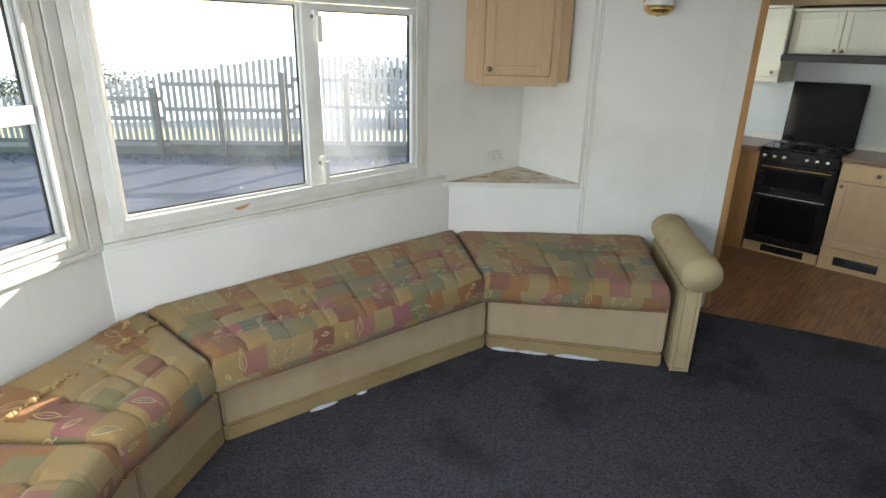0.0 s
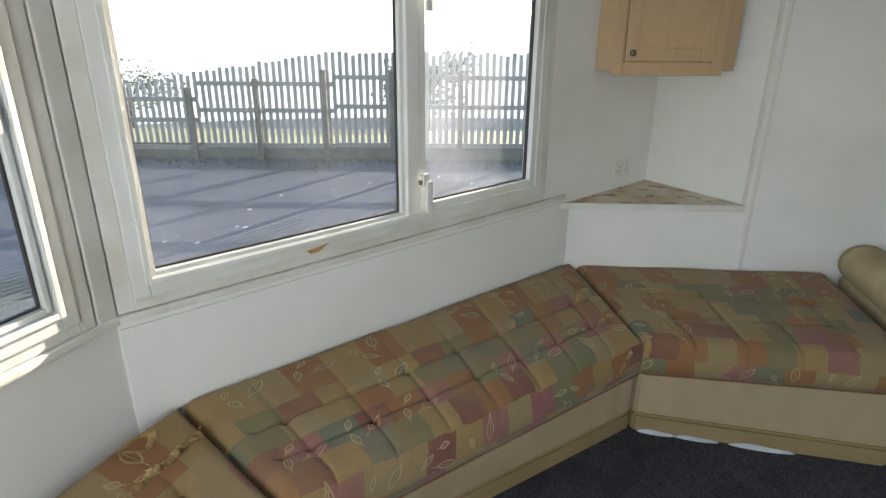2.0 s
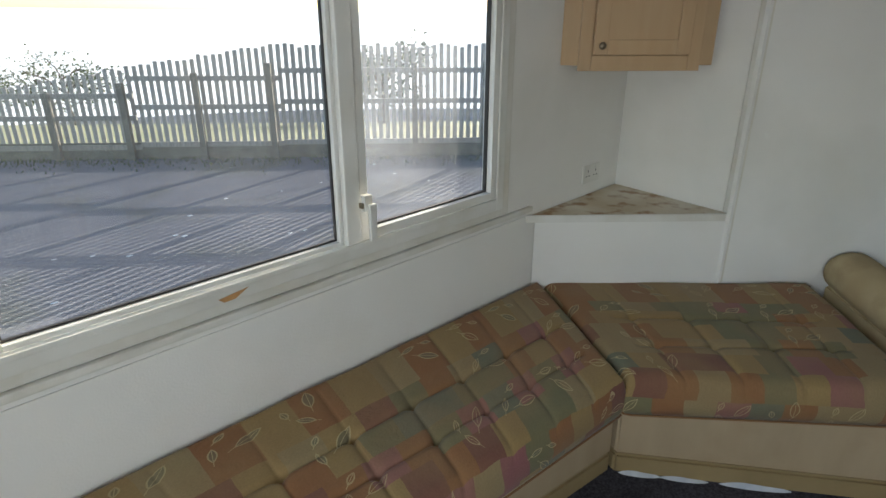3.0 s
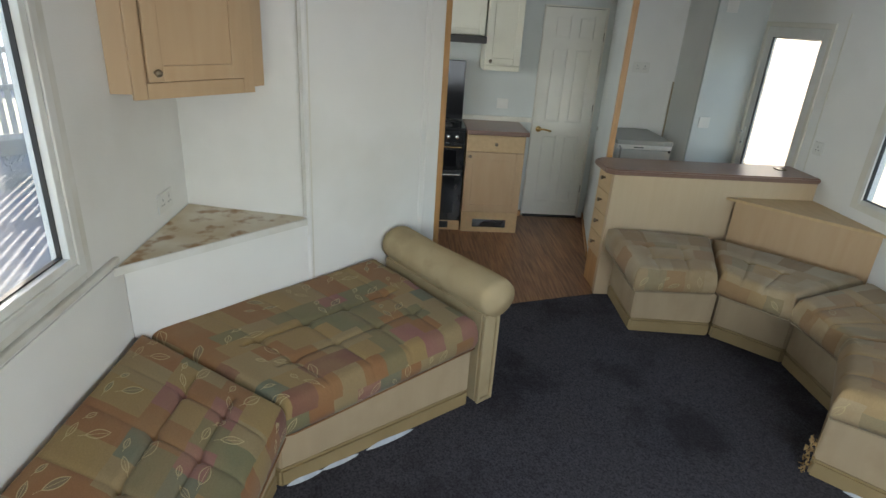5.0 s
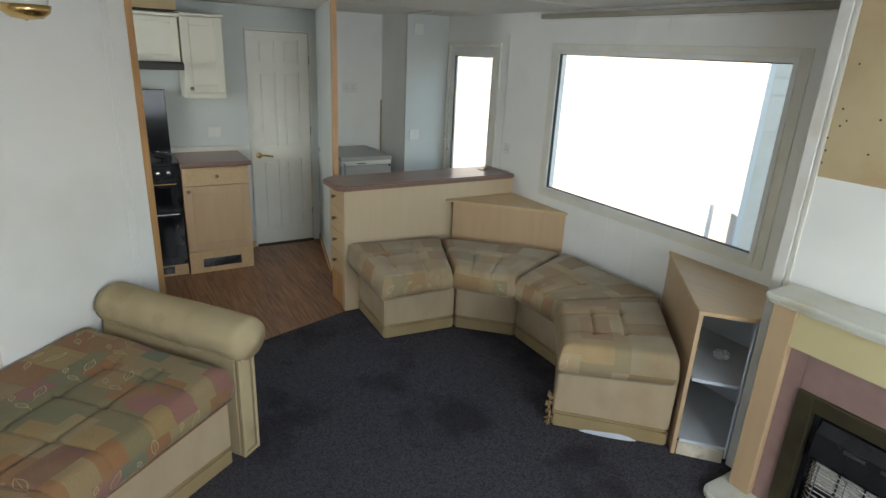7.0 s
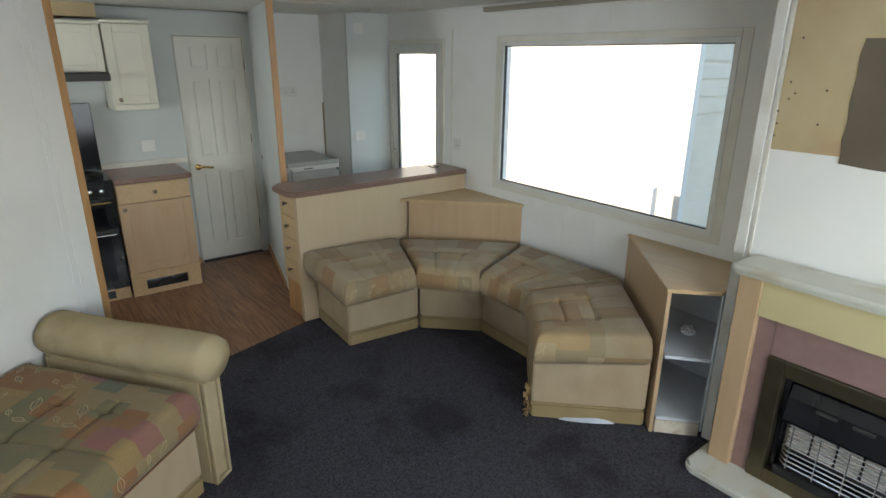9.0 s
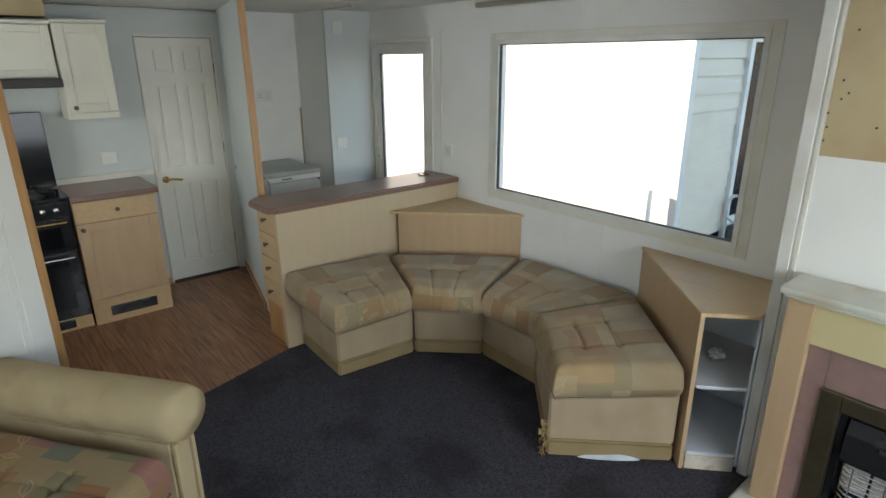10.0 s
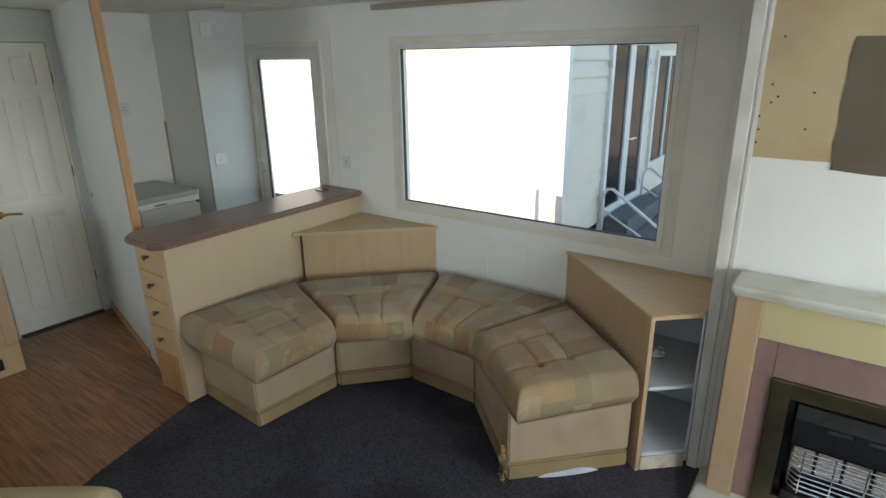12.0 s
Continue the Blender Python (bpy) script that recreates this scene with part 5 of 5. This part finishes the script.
ck = thing("cooker", "black freestanding gas cooker with a raised glass lid", "cooker")
CY0, CY1 = 2.185, 2.745
part("body", blk((5.845, CY0, 0.09), (6.30, CY1, 0.872), 0.004), "black", ck)
part("toe_plinth", blk((5.86, CY0, 0.0), (6.3, CY1, 0.089)), "beech_h", ck)
part("vent_grille", blk((5.852, CY0 + 0.1, 0.02), (5.8598, CY1 - 0.14, 0.078), 0.002), "black", ck)
part("fascia", blk((5.815, CY0 + 0.004, 0.775), (5.8445, CY1 - 0.004, 0.868), 0.006), "black", ck)
for i in range(6):
    y = CY0 + 0.075 + i * 0.07 + (0.09 if i > 2 else 0)
    part("control_knob", lathe(bmesh.new(), [(0.019, 0.0), (0.019, 0.004), (0.015, 0.008), (0.0145, 0.022), (0.010, 0.025)], frame_at((5.815, y, 0.822), (-1, 0, 0)), 16), "chrome", ck, smooth=True)
for z0, z1, nm in ((0.545, 0.765, "grill_door"), (0.135, 0.535, "oven_door")):
    od = part(nm, blk((5.822, CY0 + 0.006, z0), (5.8445, CY1 - 0.006, z1), 0.005), "black", ck)
    part("door_glass", blk((5.8195, CY0 + 0.07, z0 + 0.03), (5.8215, CY1 - 0.07, z1 - 0.055), 0.0), "black_glass", od)
    hb = bmesh.new()
    tube(hb, [(5.822, CY0 + 0.03, z1 - 0.025), (5.795, CY0 + 0.035, z1 - 0.025), (5.795, CY1 - 0.035, z1 - 0.025), (5.822, CY1 - 0.03, z1 - 0.025)], 0.005)
    part("door_handle", hb, "brass" if nm == "grill_door" else "chrome", od)
part("hotplate", blk((5.83, CY0, 0.8725), (6.30, CY1, 0.890), 0.006), "black", ck)
for i, (x, y) in enumerate(((5.95, CY0 + 0.15), (5.95, CY1 - 0.15), (6.13, CY0 + 0.15), (6.13, CY1 - 0.15))):
    bn = part("burner", lathe(bmesh.new(), [(0.045, 0), (0.045, 0.006), (0.03, 0.010), (0.03, 0.016), (0.02, 0.018)], Matrix.Translation((x, y, 0.8902)), 18), "iron", ck)
    gb = bmesh.new()
    for a in range(4):
        c_, s_ = math.cos(a * math.pi / 2), math.sin(a * math.pi / 2)
        tube(gb, [(x + c_ * 0.10, y + s_ * 0.10, 0.892), (x + c_ * 0.10, y + s_ * 0.10, 0.916), (x + c_ * 0.03, y + s_ * 0.03, 0.918)], 0.0045, 6)
    part("pan_support", gb, "iron", ck)
lid = blk((6.20, CY0 + 0.005, 0.90), (6.212, CY1 - 0.03, 1.385), 0.005)
bmesh.ops.rotate(lid, cent=(6.206, 0, 0.90), matrix=Matrix.Rotation(radians(2), 3, "Y"), verts=lid.verts)
part("lid", lid, "black_glass", ck, "raised black glass lid")


def wall_unit(name, y0, y1, z0, z1, doors, xf, label, knobs):
    c = thing(name, label, "cabinet", "kitchen wall units")
    part("body", blk((xf + 0.019, y0, z0), (6.298, y1, z1)), "cream_door", c)
    part("cornice", blk((xf - 0.02, y0 - 0.008, z1 + 0.0005), (6.298, y1 + 0.008, z1 + 0.022), 0.006), "cream_door", c)
    W = wallframe((xf, 0), (0, 1), (1, 0))
    step = (y1 - y0) / doors
    for i in range(doors):
        a, b = y0 + i * step + 0.003, y0 + (i + 1) * step - 0.003
        w = 0.055 if z1 - z0 > 0.4 else 0.045
        if z1 - z0 > 0.45:
            bm = ring(box(bmesh.new(), (a + w - 0.01, 0.006, z0 + w + 0.03), (b - w + 0.01, 0.017, z1 - w + 0.01), 0, W), a, b, z0 + 0.045, z1 - 0.004, w, 0.0, 0.018, 0.004, W)
            part("bottom_rail", box(bmesh.new(), (a, 0.002, z0 + 0.002), (b, 0.018, z0 + 0.041), 0.003, W), "cream_door", c)
        else:
            bm = ring(box(bmesh.new(), (a + w - 0.01, 0.004, z0 + w - 0.01), (b - w + 0.01, 0.017, z1 - w + 0.01), 0, W), a, b, z0 + 0.004, z1 - 0.004, w, 0.0, 0.018, 0.004, W)
        dd = part("door", bm, "cream_door", c)
        knob(dd, (xf, a + knobs[i] * (b - a), z0 + (0.075 if z1 - z0 > 0.45 else 0.03)), (-1, 0, 0))
    return c


wall_unit("wall_cabinet", 1.772, 2.062, 1.335, 1.915, 1, 5.975, "cream framed wall unit beside the extractor, closed", [0.86])
wall_unit("wall_cabinet", 2.072, 2.765, 1.595, 1.905, 2, 6.00, "cream two-door wall unit above the cooker hood", [0.93, 0.07])
wall_unit("wall_cabinet", 2.775, 3.15, 1.378, 1.93, 1, 5.95, "cream wall unit in the kitchen corner", [0.14])
for unit in (wt1, side, wt2, ck):
    unit.location.x -= 0.03
hd = thing("cooker_hood", "dark brown slim cooker hood", "cooker hood")
part("shell", blk((5.87, 2.072, 1.542), (6.29, 2.765, 1.593), 0.006), "dark", hd)
part("front_strip", blk((5.862, 2.072, 1.547), (5.8695, 2.765, 1.588), 0.002), "dark", hd)
struct("boxing", blk((6.08, 2.065, 1.954), (6.298, 3.2, CEIL - 0.001)), "stripped", "brown boxing above the wall units")

fr = thing("fridge", "white undercounter fridge with a grey top in the recess", "fridge")
part("body", blk((5.69, 0.525, 0.02), (6.19, 0.975, 0.860), 0.008), "fridge", fr)
part("top", blk((5.635, 0.520, 0.861), (6.20, 0.980, 0.896), 0.006), "fridge_top", fr, "grey plastic top")
dd = part("door", blk((5.64, 0.525, 0.03), (5.688, 0.975, 0.819), 0.008), "fridge", fr)
part("name_strip", blk((5.638, 0.525, 0.824), (5.689, 0.975, 0.860), 0.003), "plastic", fr)
part("writing_bar", blk((5.6365, 0.76, 0.837), (5.6375, 0.84, 0.845)), "dark", fr, "small dark maker's lettering bar")
part("hinge_cap", blk((5.637, 0.527, 0.805), (5.700, 0.548, 0.823), 0.003), "dark", fr)
part("door_handle", tube(bmesh.new(), [(5.64, 0.955, 0.845), (5.615, 0.955, 0.840), (5.610, 0.955, 0.780), (5.615, 0.955, 0.655), (5.64, 0.955, 0.635)], 0.008), "fridge_top", dd, smooth=True)


# ---- outdoors ----
GZ = -0.45
# one sheet: level yard, falling away beyond the fence, then low land to the horizon
GA, GB = Vector((-9.0, 24.8)), Vector((15.6, 2.32))
gd = (GB - GA).normalized()
gn = Vector((-gd.y, gd.x)) if gd.x > 0 and -gd.y > 0 else Vector((gd.y, -gd.x))
if gn.y < 0:
    gn = -gn
lines = []
for off, z in ((-300, GZ), (1.2, GZ), (14, GZ - 1.6), (70, GZ - 10), (900, GZ - 14)):
    lines.append([tuple((GA + gd * s + gn * off).to_3d() + Vector((0, 0, z))) for s in (-700, 700)])
bm = bmesh.new()
rows_ = [[bm.verts.new(p) for p in ln_] for ln_ in lines]
for p, q in zip(rows_, rows_[1:]):
    bm.faces.new((p[0], p[1], q[1], q[0]))
struct("ground", bm, "tarmac", "mossy worn tarmac of the yard")
bank = bmesh.new()
quad_ = [tuple((GA + gd * s + gn * off).to_3d() + Vector((0, 0, z + 0.01))) for s, off, z in ((-60, 1.3, GZ), (80, 1.3, GZ), (80, 60, GZ - 8.4), (-60, 60, GZ - 8.4))]
mid_ = [tuple((GA + gd * s + gn * 14).to_3d() + Vector((0, 0, GZ - 1.59))) for s in (-60, 80)]
v_ = [bank.verts.new(p) for p in quad_ + mid_]
bank.faces.new((v_[0], v_[1], v_[5], v_[4])), bank.faces.new((v_[4], v_[5], v_[2], v_[3]))
struct("grass_bank", bank, "grass", "rough grass falling away beyond the fence")
# curved glowing sheet 95 m out, added to stand in for bright distance
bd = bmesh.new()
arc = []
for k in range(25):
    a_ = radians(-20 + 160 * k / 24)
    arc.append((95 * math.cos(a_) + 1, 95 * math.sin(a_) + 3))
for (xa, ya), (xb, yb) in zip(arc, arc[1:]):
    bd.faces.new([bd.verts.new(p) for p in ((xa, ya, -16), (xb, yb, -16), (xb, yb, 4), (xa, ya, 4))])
tagged(struct("backdrop", bd, "haze", "glowing sheet added in place of the bright hazy distance"), category="backdrop")
struct("yard_soil", prism([(-24, -7.5), (4.2, -7.5), (4.2, -60), (-24, -60)], GZ + 0.002, GZ + 0.006), "soil", "sandy ground")

# slatted fence with gravel boards
F0, F1 = Vector((-9.0, 24.8)), Vector((15.6, 2.32))
fd = (F1 - F0).normalized()
fn = Vector((-fd.y, fd.x))
if fn.y < 0:
    fn = -fn
FT = 1.27
fence = thing("fence", "weathered grey slatted timber fence with posts and gravel boards", "fence")
length = (F1 - F0).length


def share(s):
    """The fence steps down towards its far end."""
    return max(0.55, min(1.02, 1.0 + 0.118 * (F0.x + fd.x * s - 6.0)))


def along(s, out=0.0):
    p = F0 + fd * s + fn * out
    return p.x, p.y


rng = random.Random(11)
n_slats = int(length / 0.112)
mesh_slats = []
for k in range(6):
    b = bmesh.new()
    box(b, (-0.035, 0.0, 0.20), (0.035, 0.007, FT - GZ - 0.02 + 0.012 * k), 0.0)
    mesh_slats.append(mesh_of("slat", b, "fence"))
visible = [i for i in range(n_slats)]
ang = math.atan2(fd.y, fd.x)
mid = [i for i in visible if 11.0 < i * 0.112 < 28.0]
joined = bmesh.new()
for i in visible:
    x, y = along(i * 0.112 + rng.uniform(-0.003, 0.003))
    lean = radians(rng.uniform(-0.1, 0.1))
    m4 = Matrix.Translation((x, y, GZ)) @ Matrix.Rotation(ang, 4, "Z") @ Matrix.Rotation(lean, 4, "Y") @ Matrix.Diagonal((1, 1, share(i * 0.112), 1))
    if i in mid[:150]:
        ob = new("slat", mesh_slats[rng.randrange(6)])
        ob.parent = fence
        ob.matrix_local = m4
    else:
        box(joined, (-0.035, 0.0, 0.20), (0.035, 0.007, FT - GZ - 0.02 + rng.uniform(0, 0.06)), 0.0, m4)
tagged(part("slats", joined, "fence", fence), kind="stuff")
for k in range(int(length / 2.3)):
    for zr in (0.21, 0.85, 1.32):
        s0 = k * 2.3
        z = GZ + zr * share(s0 + 1.15)

        part("rail", prism([along(s0, -0.045), along(min(s0 + 2.3, length), -0.045), along(min(s0 + 2.3, length), -0.001), along(s0, -0.001)], z, z + 0.08), "fence", fence)
for k in range(int(length / 1.15) + 1):
    s = k * 1.15 + 0.96
    if s > length:
        break
    part("post", prism([along(s, -0.13), along(s + 0.09, -0.13), along(s + 0.09, -0.046), along(s, -0.046)], GZ, GZ + 1.48 * share(s)), "fence_dark", fence, "dark weathered post")
part("gravel_board", prism([along(0, -0.02), along(length, -0.02), along(length, -0.001), along(0, -0.001)], GZ, GZ + 0.27), "fence_dark", fence, "dark damp gravel board")


def tree(name, x, y, h, spread, seed, label):
    """A tapered trunk with limbs and a crown of small leaf clumps."""
    r = random.Random(seed)
    gz = GZ
    off = (Vector((x, y)) - GA).dot(gn)
    if off > 1.2:
        gz = GZ - 1.6 * (off - 1.2) / 12.8 if off < 14 else GZ - 1.6 - 8.4 * (off - 14) / 56
    t = thing(name, label, "tree", at=(x, y, gz))
    tr = bmesh.new()
    rings_, seg = [], 8
    for k in range(7):
        f = k / 6
        rings_.append([tr.verts.new((x + 0.22 * (1 - 0.8 * f) * math.cos(a * math.pi / 4) + 0.15 * math.sin(f * 3 + seed), y + 0.22 * (1 - 0.8 * f) * math.sin(a * math.pi / 4), gz + h * 0.75 * f)) for a in range(seg)])
    for p, q in zip(rings_, rings_[1:]):
        for a in range(seg):
            tr.faces.new((p[a], p[(a + 1) % seg], q[(a + 1) % seg], q[a]))
    tips = []
    for k in range(12):
        a, z = r.uniform(0, 6.28), h * r.uniform(0.3, 0.75)
        tip = Vector((x + spread * 0.8 * math.cos(a) * r.uniform(0.5, 1), y + spread * 0.8 * math.sin(a) * r.uniform(0.5, 1), gz + z + h * 0.2 * r.random()))
        tube(tr, [(x, y, gz + z * 0.8), tuple((Vector((x, y, gz + z)) + tip) / 2), tuple(tip)], 0.05, 5)
        tips.append(tip)
    part("trunk", tr, "bark", t)
    vs, fs = [], []
    for tip in tips:
        for _ in range(170):
            c = tip + Vector((r.gauss(0, spread * 0.24), r.gauss(0, spread * 0.24), r.gauss(0, h * 0.09)))
            e = r.uniform(0.06, 0.16)
            i0 = len(vs)
            for _ in range(4):
                vs.append(c + Vector((r.uniform(-e, e), r.uniform(-e, e), r.uniform(-e, e))))
            fs += [(i0, i0 + 1, i0 + 2), (i0, i0 + 2, i0 + 3)]
    me = bpy.data.meshes.new("crown")
    me.from_pydata(vs, [], fs)
    me.materials.append(M["foliage"])
    cr = new("crown", me)
    cr.parent, cr.location = t, (-x, -y, -gz)
    return tagged(t)


for i, (x, y, h, s) in enumerate(((4.0, 52, 4.6, 3.8), (-3, 58, 4.6, 4.2), (12.0, 46, 4.3, 3.6), (17.2, 21.0, 3.3, 1.8), (8, 54, 3.8, 3.2), (0.5, 50, 3.0, 3))):
    tree("tree", x, y, h, s, 20 + i, "dark leafy tree beyond the fence")
for i, (x, y, h, s) in enumerate(((1.0, -26, 7, 3.5), (-3.5, -24, 6, 3.0), (-9, -20, 7, 3.4))):
    tree("tree", x, y, h, s, 40 + i, "dark leafy tree beyond the neighbouring caravan")

# neighbouring caravan, end and long side in beige boarding
NX, NY = 4.32, -2.55
nb = thing("neighbour_caravan", "beige clapboard neighbouring caravan with glazed doors in its end", "building", at=(NX, NY, GZ))
part("wall", blk((NX + 0.02, NY - 4.56, -0.12), (16, NY - 0.02, 2.35)), "cladding", nb)
part("skirting", blk((NX + 0.35, NY - 4.4, GZ), (15.6, NY - 0.35, -0.121)), "roof", nb, "dark underside")
part("roof", prism([(NX - 0.25, NY - 4.75), (16.2, NY - 4.75), (16.2, NY + 0.22), (NX - 0.25, NY + 0.22)], 2.351, 2.46), "roof", nb)
rows_n = 15
for i in range(rows_n):
    z = -0.12 + i * 0.164
    b = bmesh.new()
    prof = [(0.0, z), (0.007, z), (0.004, z + 0.1605), (0.0, z + 0.160)]
    va, vb = [b.verts.new((NX + 0.02, NY - 0.02 + o, zz)) for o, zz in prof], [b.verts.new((15.9, NY - 0.02 + o, zz)) for o, zz in prof]
    b.faces.new(va), b.faces.new(vb[::-1])
    for k in range(4):
        b.faces.new((va[k], va[(k + 1) % 4], vb[(k + 1) % 4], vb[k]))
    part("board", b, "cladding", nb)
D0, D1, D2, V0, V1, VZ0, VZ1 = -3.61, -4.28, -4.96, -5.28, -6.50, 0.25, 1.78
EY = [(NY - 0.02, D0 + 0.001), (D2 - 0.001, V0 + 0.001), (V1 - 0.001, NY - 4.56)]
for i in range(rows_n):
    z = -0.12 + i * 0.164
    for ya, yb in EY + ([(V0, V1)] if z + 0.16 < VZ0 or z > VZ1 else []) + ([(D0, D2)] if z > 1.9 else []):
        b = bmesh.new()
        prof = [(0.0, z), (-0.022, z), (-0.006, z + 0.160), (0.0, z + 0.160)]
        va, vb = [b.verts.new((NX + 0.02 + o, ya, zz)) for o, zz in prof], [b.verts.new((NX + 0.02 + o, yb, zz)) for o, zz in prof]
        b.faces.new(va), b.faces.new(vb[::-1])
        for k in range(4):
            b.faces.new((va[k], va[(k + 1) % 4], vb[(k + 1) % 4], vb[k]))
        part("board", b, "cladding", nb)
part("corner_trim", blk((NX - 0.012, NY - 0.075, -0.12), (NX + 0.06, NY + 0.012, 2.35), 0.004), "plastic", nb, "white corner trim")
WN = wallframe((NX - 0.005, 0), (0, 1), (1, 0))
for a, b_ in ((D1, D0), (D2, D1 - 0.002)):
    dn_ = part("door", ring(bmesh.new(), a, b_, -0.22, 1.92, 0.085, -0.03, 0.02, 0.004, WN), "upvc", nb, "white glazed door leaf")
    part("pane", box(bmesh.new(), (a + 0.085, -0.006, -0.12), (b_ - 0.085, 0.002, 1.835), 0, WN), "black_glass", dn_)
    part("bottom_rail", box(bmesh.new(), (a + 0.086, -0.028, -0.134), (b_ - 0.086, -0.007, 0.02), 0.003, WN), "upvc", dn_)
    for z in (0.1, 0.9, 1.6):
        part("hinge", box(bmesh.new(), ((a if a < -4.5 else b_) - 0.03, -0.045, z), ((a if a < -4.5 else b_) + 0.03, -0.031, z + 0.09), 0.004, WN), "plastic", dn_)
hb = tube(bmesh.new(), [WN @ Vector(p) for p in ((D1 - 0.04, -0.03, 0.76), (D1 - 0.04, -0.07, 0.76), (D1 - 0.19, -0.075, 0.76))], 0.012)
part("door_handle", hb, "plastic", nb)
wn_ = part("window", ring(bmesh.new(), V1, V0, VZ0, VZ1, 0.07, -0.03, 0.02, 0.004, WN), "upvc", nb, "white two-pane window")
part("mullion", box(bmesh.new(), (-5.92, -0.03, VZ0 + 0.071), (-5.86, 0.02, VZ1 - 0.071), 0.004, WN), "upvc", wn_)
for a, b_ in ((V1 + 0.07, -5.921), (-5.859, V0 - 0.07)):
    part("pane", box(bmesh.new(), (a, -0.006, VZ0 + 0.071), (b_, 0.002, VZ1 - 0.071), 0, WN), "black_glass", wn_)
dp = thing("downpipe", "white plastic downpipe on the neighbouring caravan", "pipe")
part("pipe", tube(bmesh.new(), [(4.57, NY + 0.07, GZ), (4.57, NY + 0.07, 0.45)], 0.036, 12), "plastic", dp, smooth=True)
hr = thing("step_handrail", "white tubular handrail and steps at the neighbour's doors", "handrail")
for y in (D0 + 0.05, D2 - 0.05):
    part("rail", tube(bmesh.new(), [(NX - 0.06, y, GZ), (NX - 0.06, y, 0.22), (NX - 0.10, y, 0.29), (NX - 0.16, y, 0.30), (NX - 1.0, y, -0.28), (NX - 1.05, y, -0.34), (NX - 1.05, y, GZ)], 0.018, 10), "plastic", hr, smooth=True)
    part("lower_rail", tube(bmesh.new(), [(NX - 0.06, y, 0.05), (NX - 1.05, y, -0.5)], 0.014, 8), "plastic", hr, smooth=True)
for k in range(2):
    part("step", blk((NX - 0.35 - 0.3 * k, D2, GZ), (NX - 0.07 - 0.3 * k, D0, GZ + 0.40 - 0.2 * k), 0.01), "roof", hr, "dark step")

# mint caravan beyond the bay
mint = thing("far_caravan", "mint green caravan beyond the yard", "building", at=(-6, 14, GZ))
part("wall", blk((-12, 11.5, -0.25), (-2.2, 14.5, 2.3)), "mint", mint)
for i in range(8):
    z = -0.25 + i * 0.3
    part("board_line", blk((-12, 11.488, z), (-2.188, 11.4995, z + 0.28), 0.003), "mint", mint)
part("window", blk((-4.4, 11.46, 0.75), (-3.2, 11.487, 1.7), 0.004), "black_glass", mint)
part("roof", blk((-12.2, 11.3, 2.301), (-2.0, 14.7, 2.42)), "roof", mint)
part("underside", blk((-11.8, 11.7, GZ), (-2.4, 14.3, -0.251)), "roof", mint)

# weeds and litter of the yard
r3 = random.Random(3)
vs, fs = [], []
for i in range(2600):
    s, o = r3.uniform(6, length - 2), -abs(r3.gauss(0.15, 0.35))
    x, y = along(s, o)
    h, e = r3.uniform(0.015, 0.06), 0.012
    i0 = len(vs)
    vs += [(x - e, y, GZ), (x + e, y, GZ), (x + r3.uniform(-e, e), y + r3.uniform(-e, e), GZ + h)]
    fs.append((i0, i0 + 1, i0 + 2))
me = bpy.data.meshes.new("weeds")
me.from_pydata(vs, [], fs)
me.materials.append(M["foliage"])
tagged(new("weeds", me), "low green weeds along the fence foot", "weeds", kind="stuff")
for i in range(40):
    x, y = r3.uniform(2.0, 9.0), r3.uniform(4.5, 9.5)
    b = bmesh.new()
    for v in bmesh.ops.create_icosphere(b, subdivisions=1, radius=r3.uniform(0.010, 0.026))["verts"]:
        v.co = Vector((v.co.x * 1.5 + x, v.co.y + y, max(0.0, v.co.z * 0.4) + GZ))
    if (Vector((x, y)) - F0).dot(fn) < -0.4:
        solo("pebble", b, "paper", "small pale stone on the tarmac", "stone", "scattered stones")

# laminate boards, last
boards = tagged(new("floor_boards"), "reddish-brown wood laminate floor", kind="structure")
rng = random.Random(9)
y, i = 0.0, 0
while y < WY:
    x = 4.20 - rng.uniform(0, 0.9)
    y1 = min(y + 0.095, WY)
    while x < 6.30:
        x1 = min(x + rng.uniform(0.55, 1.2), 6.30)
        ym = (y + y1) / 2
        xs = 4.69 if ym < 1.335 else next((a[0] + (b_[0] - a[0]) * (ym - a[1]) / (b_[1] - a[1]) for a, b_ in zip(LINE, LINE[1:]) if a[1] <= ym <= b_[1]), 4.28) + 0.001
        a0 = max(x, xs)
        if x1 - a0 > 0.03:
            part("floor_board", blk((a0, y + 0.0004, -0.010), (x1 - 0.0006, y1 - 0.0004, -0.0002), 0.0), "laminate", boards)
        x = x1
    y = y1
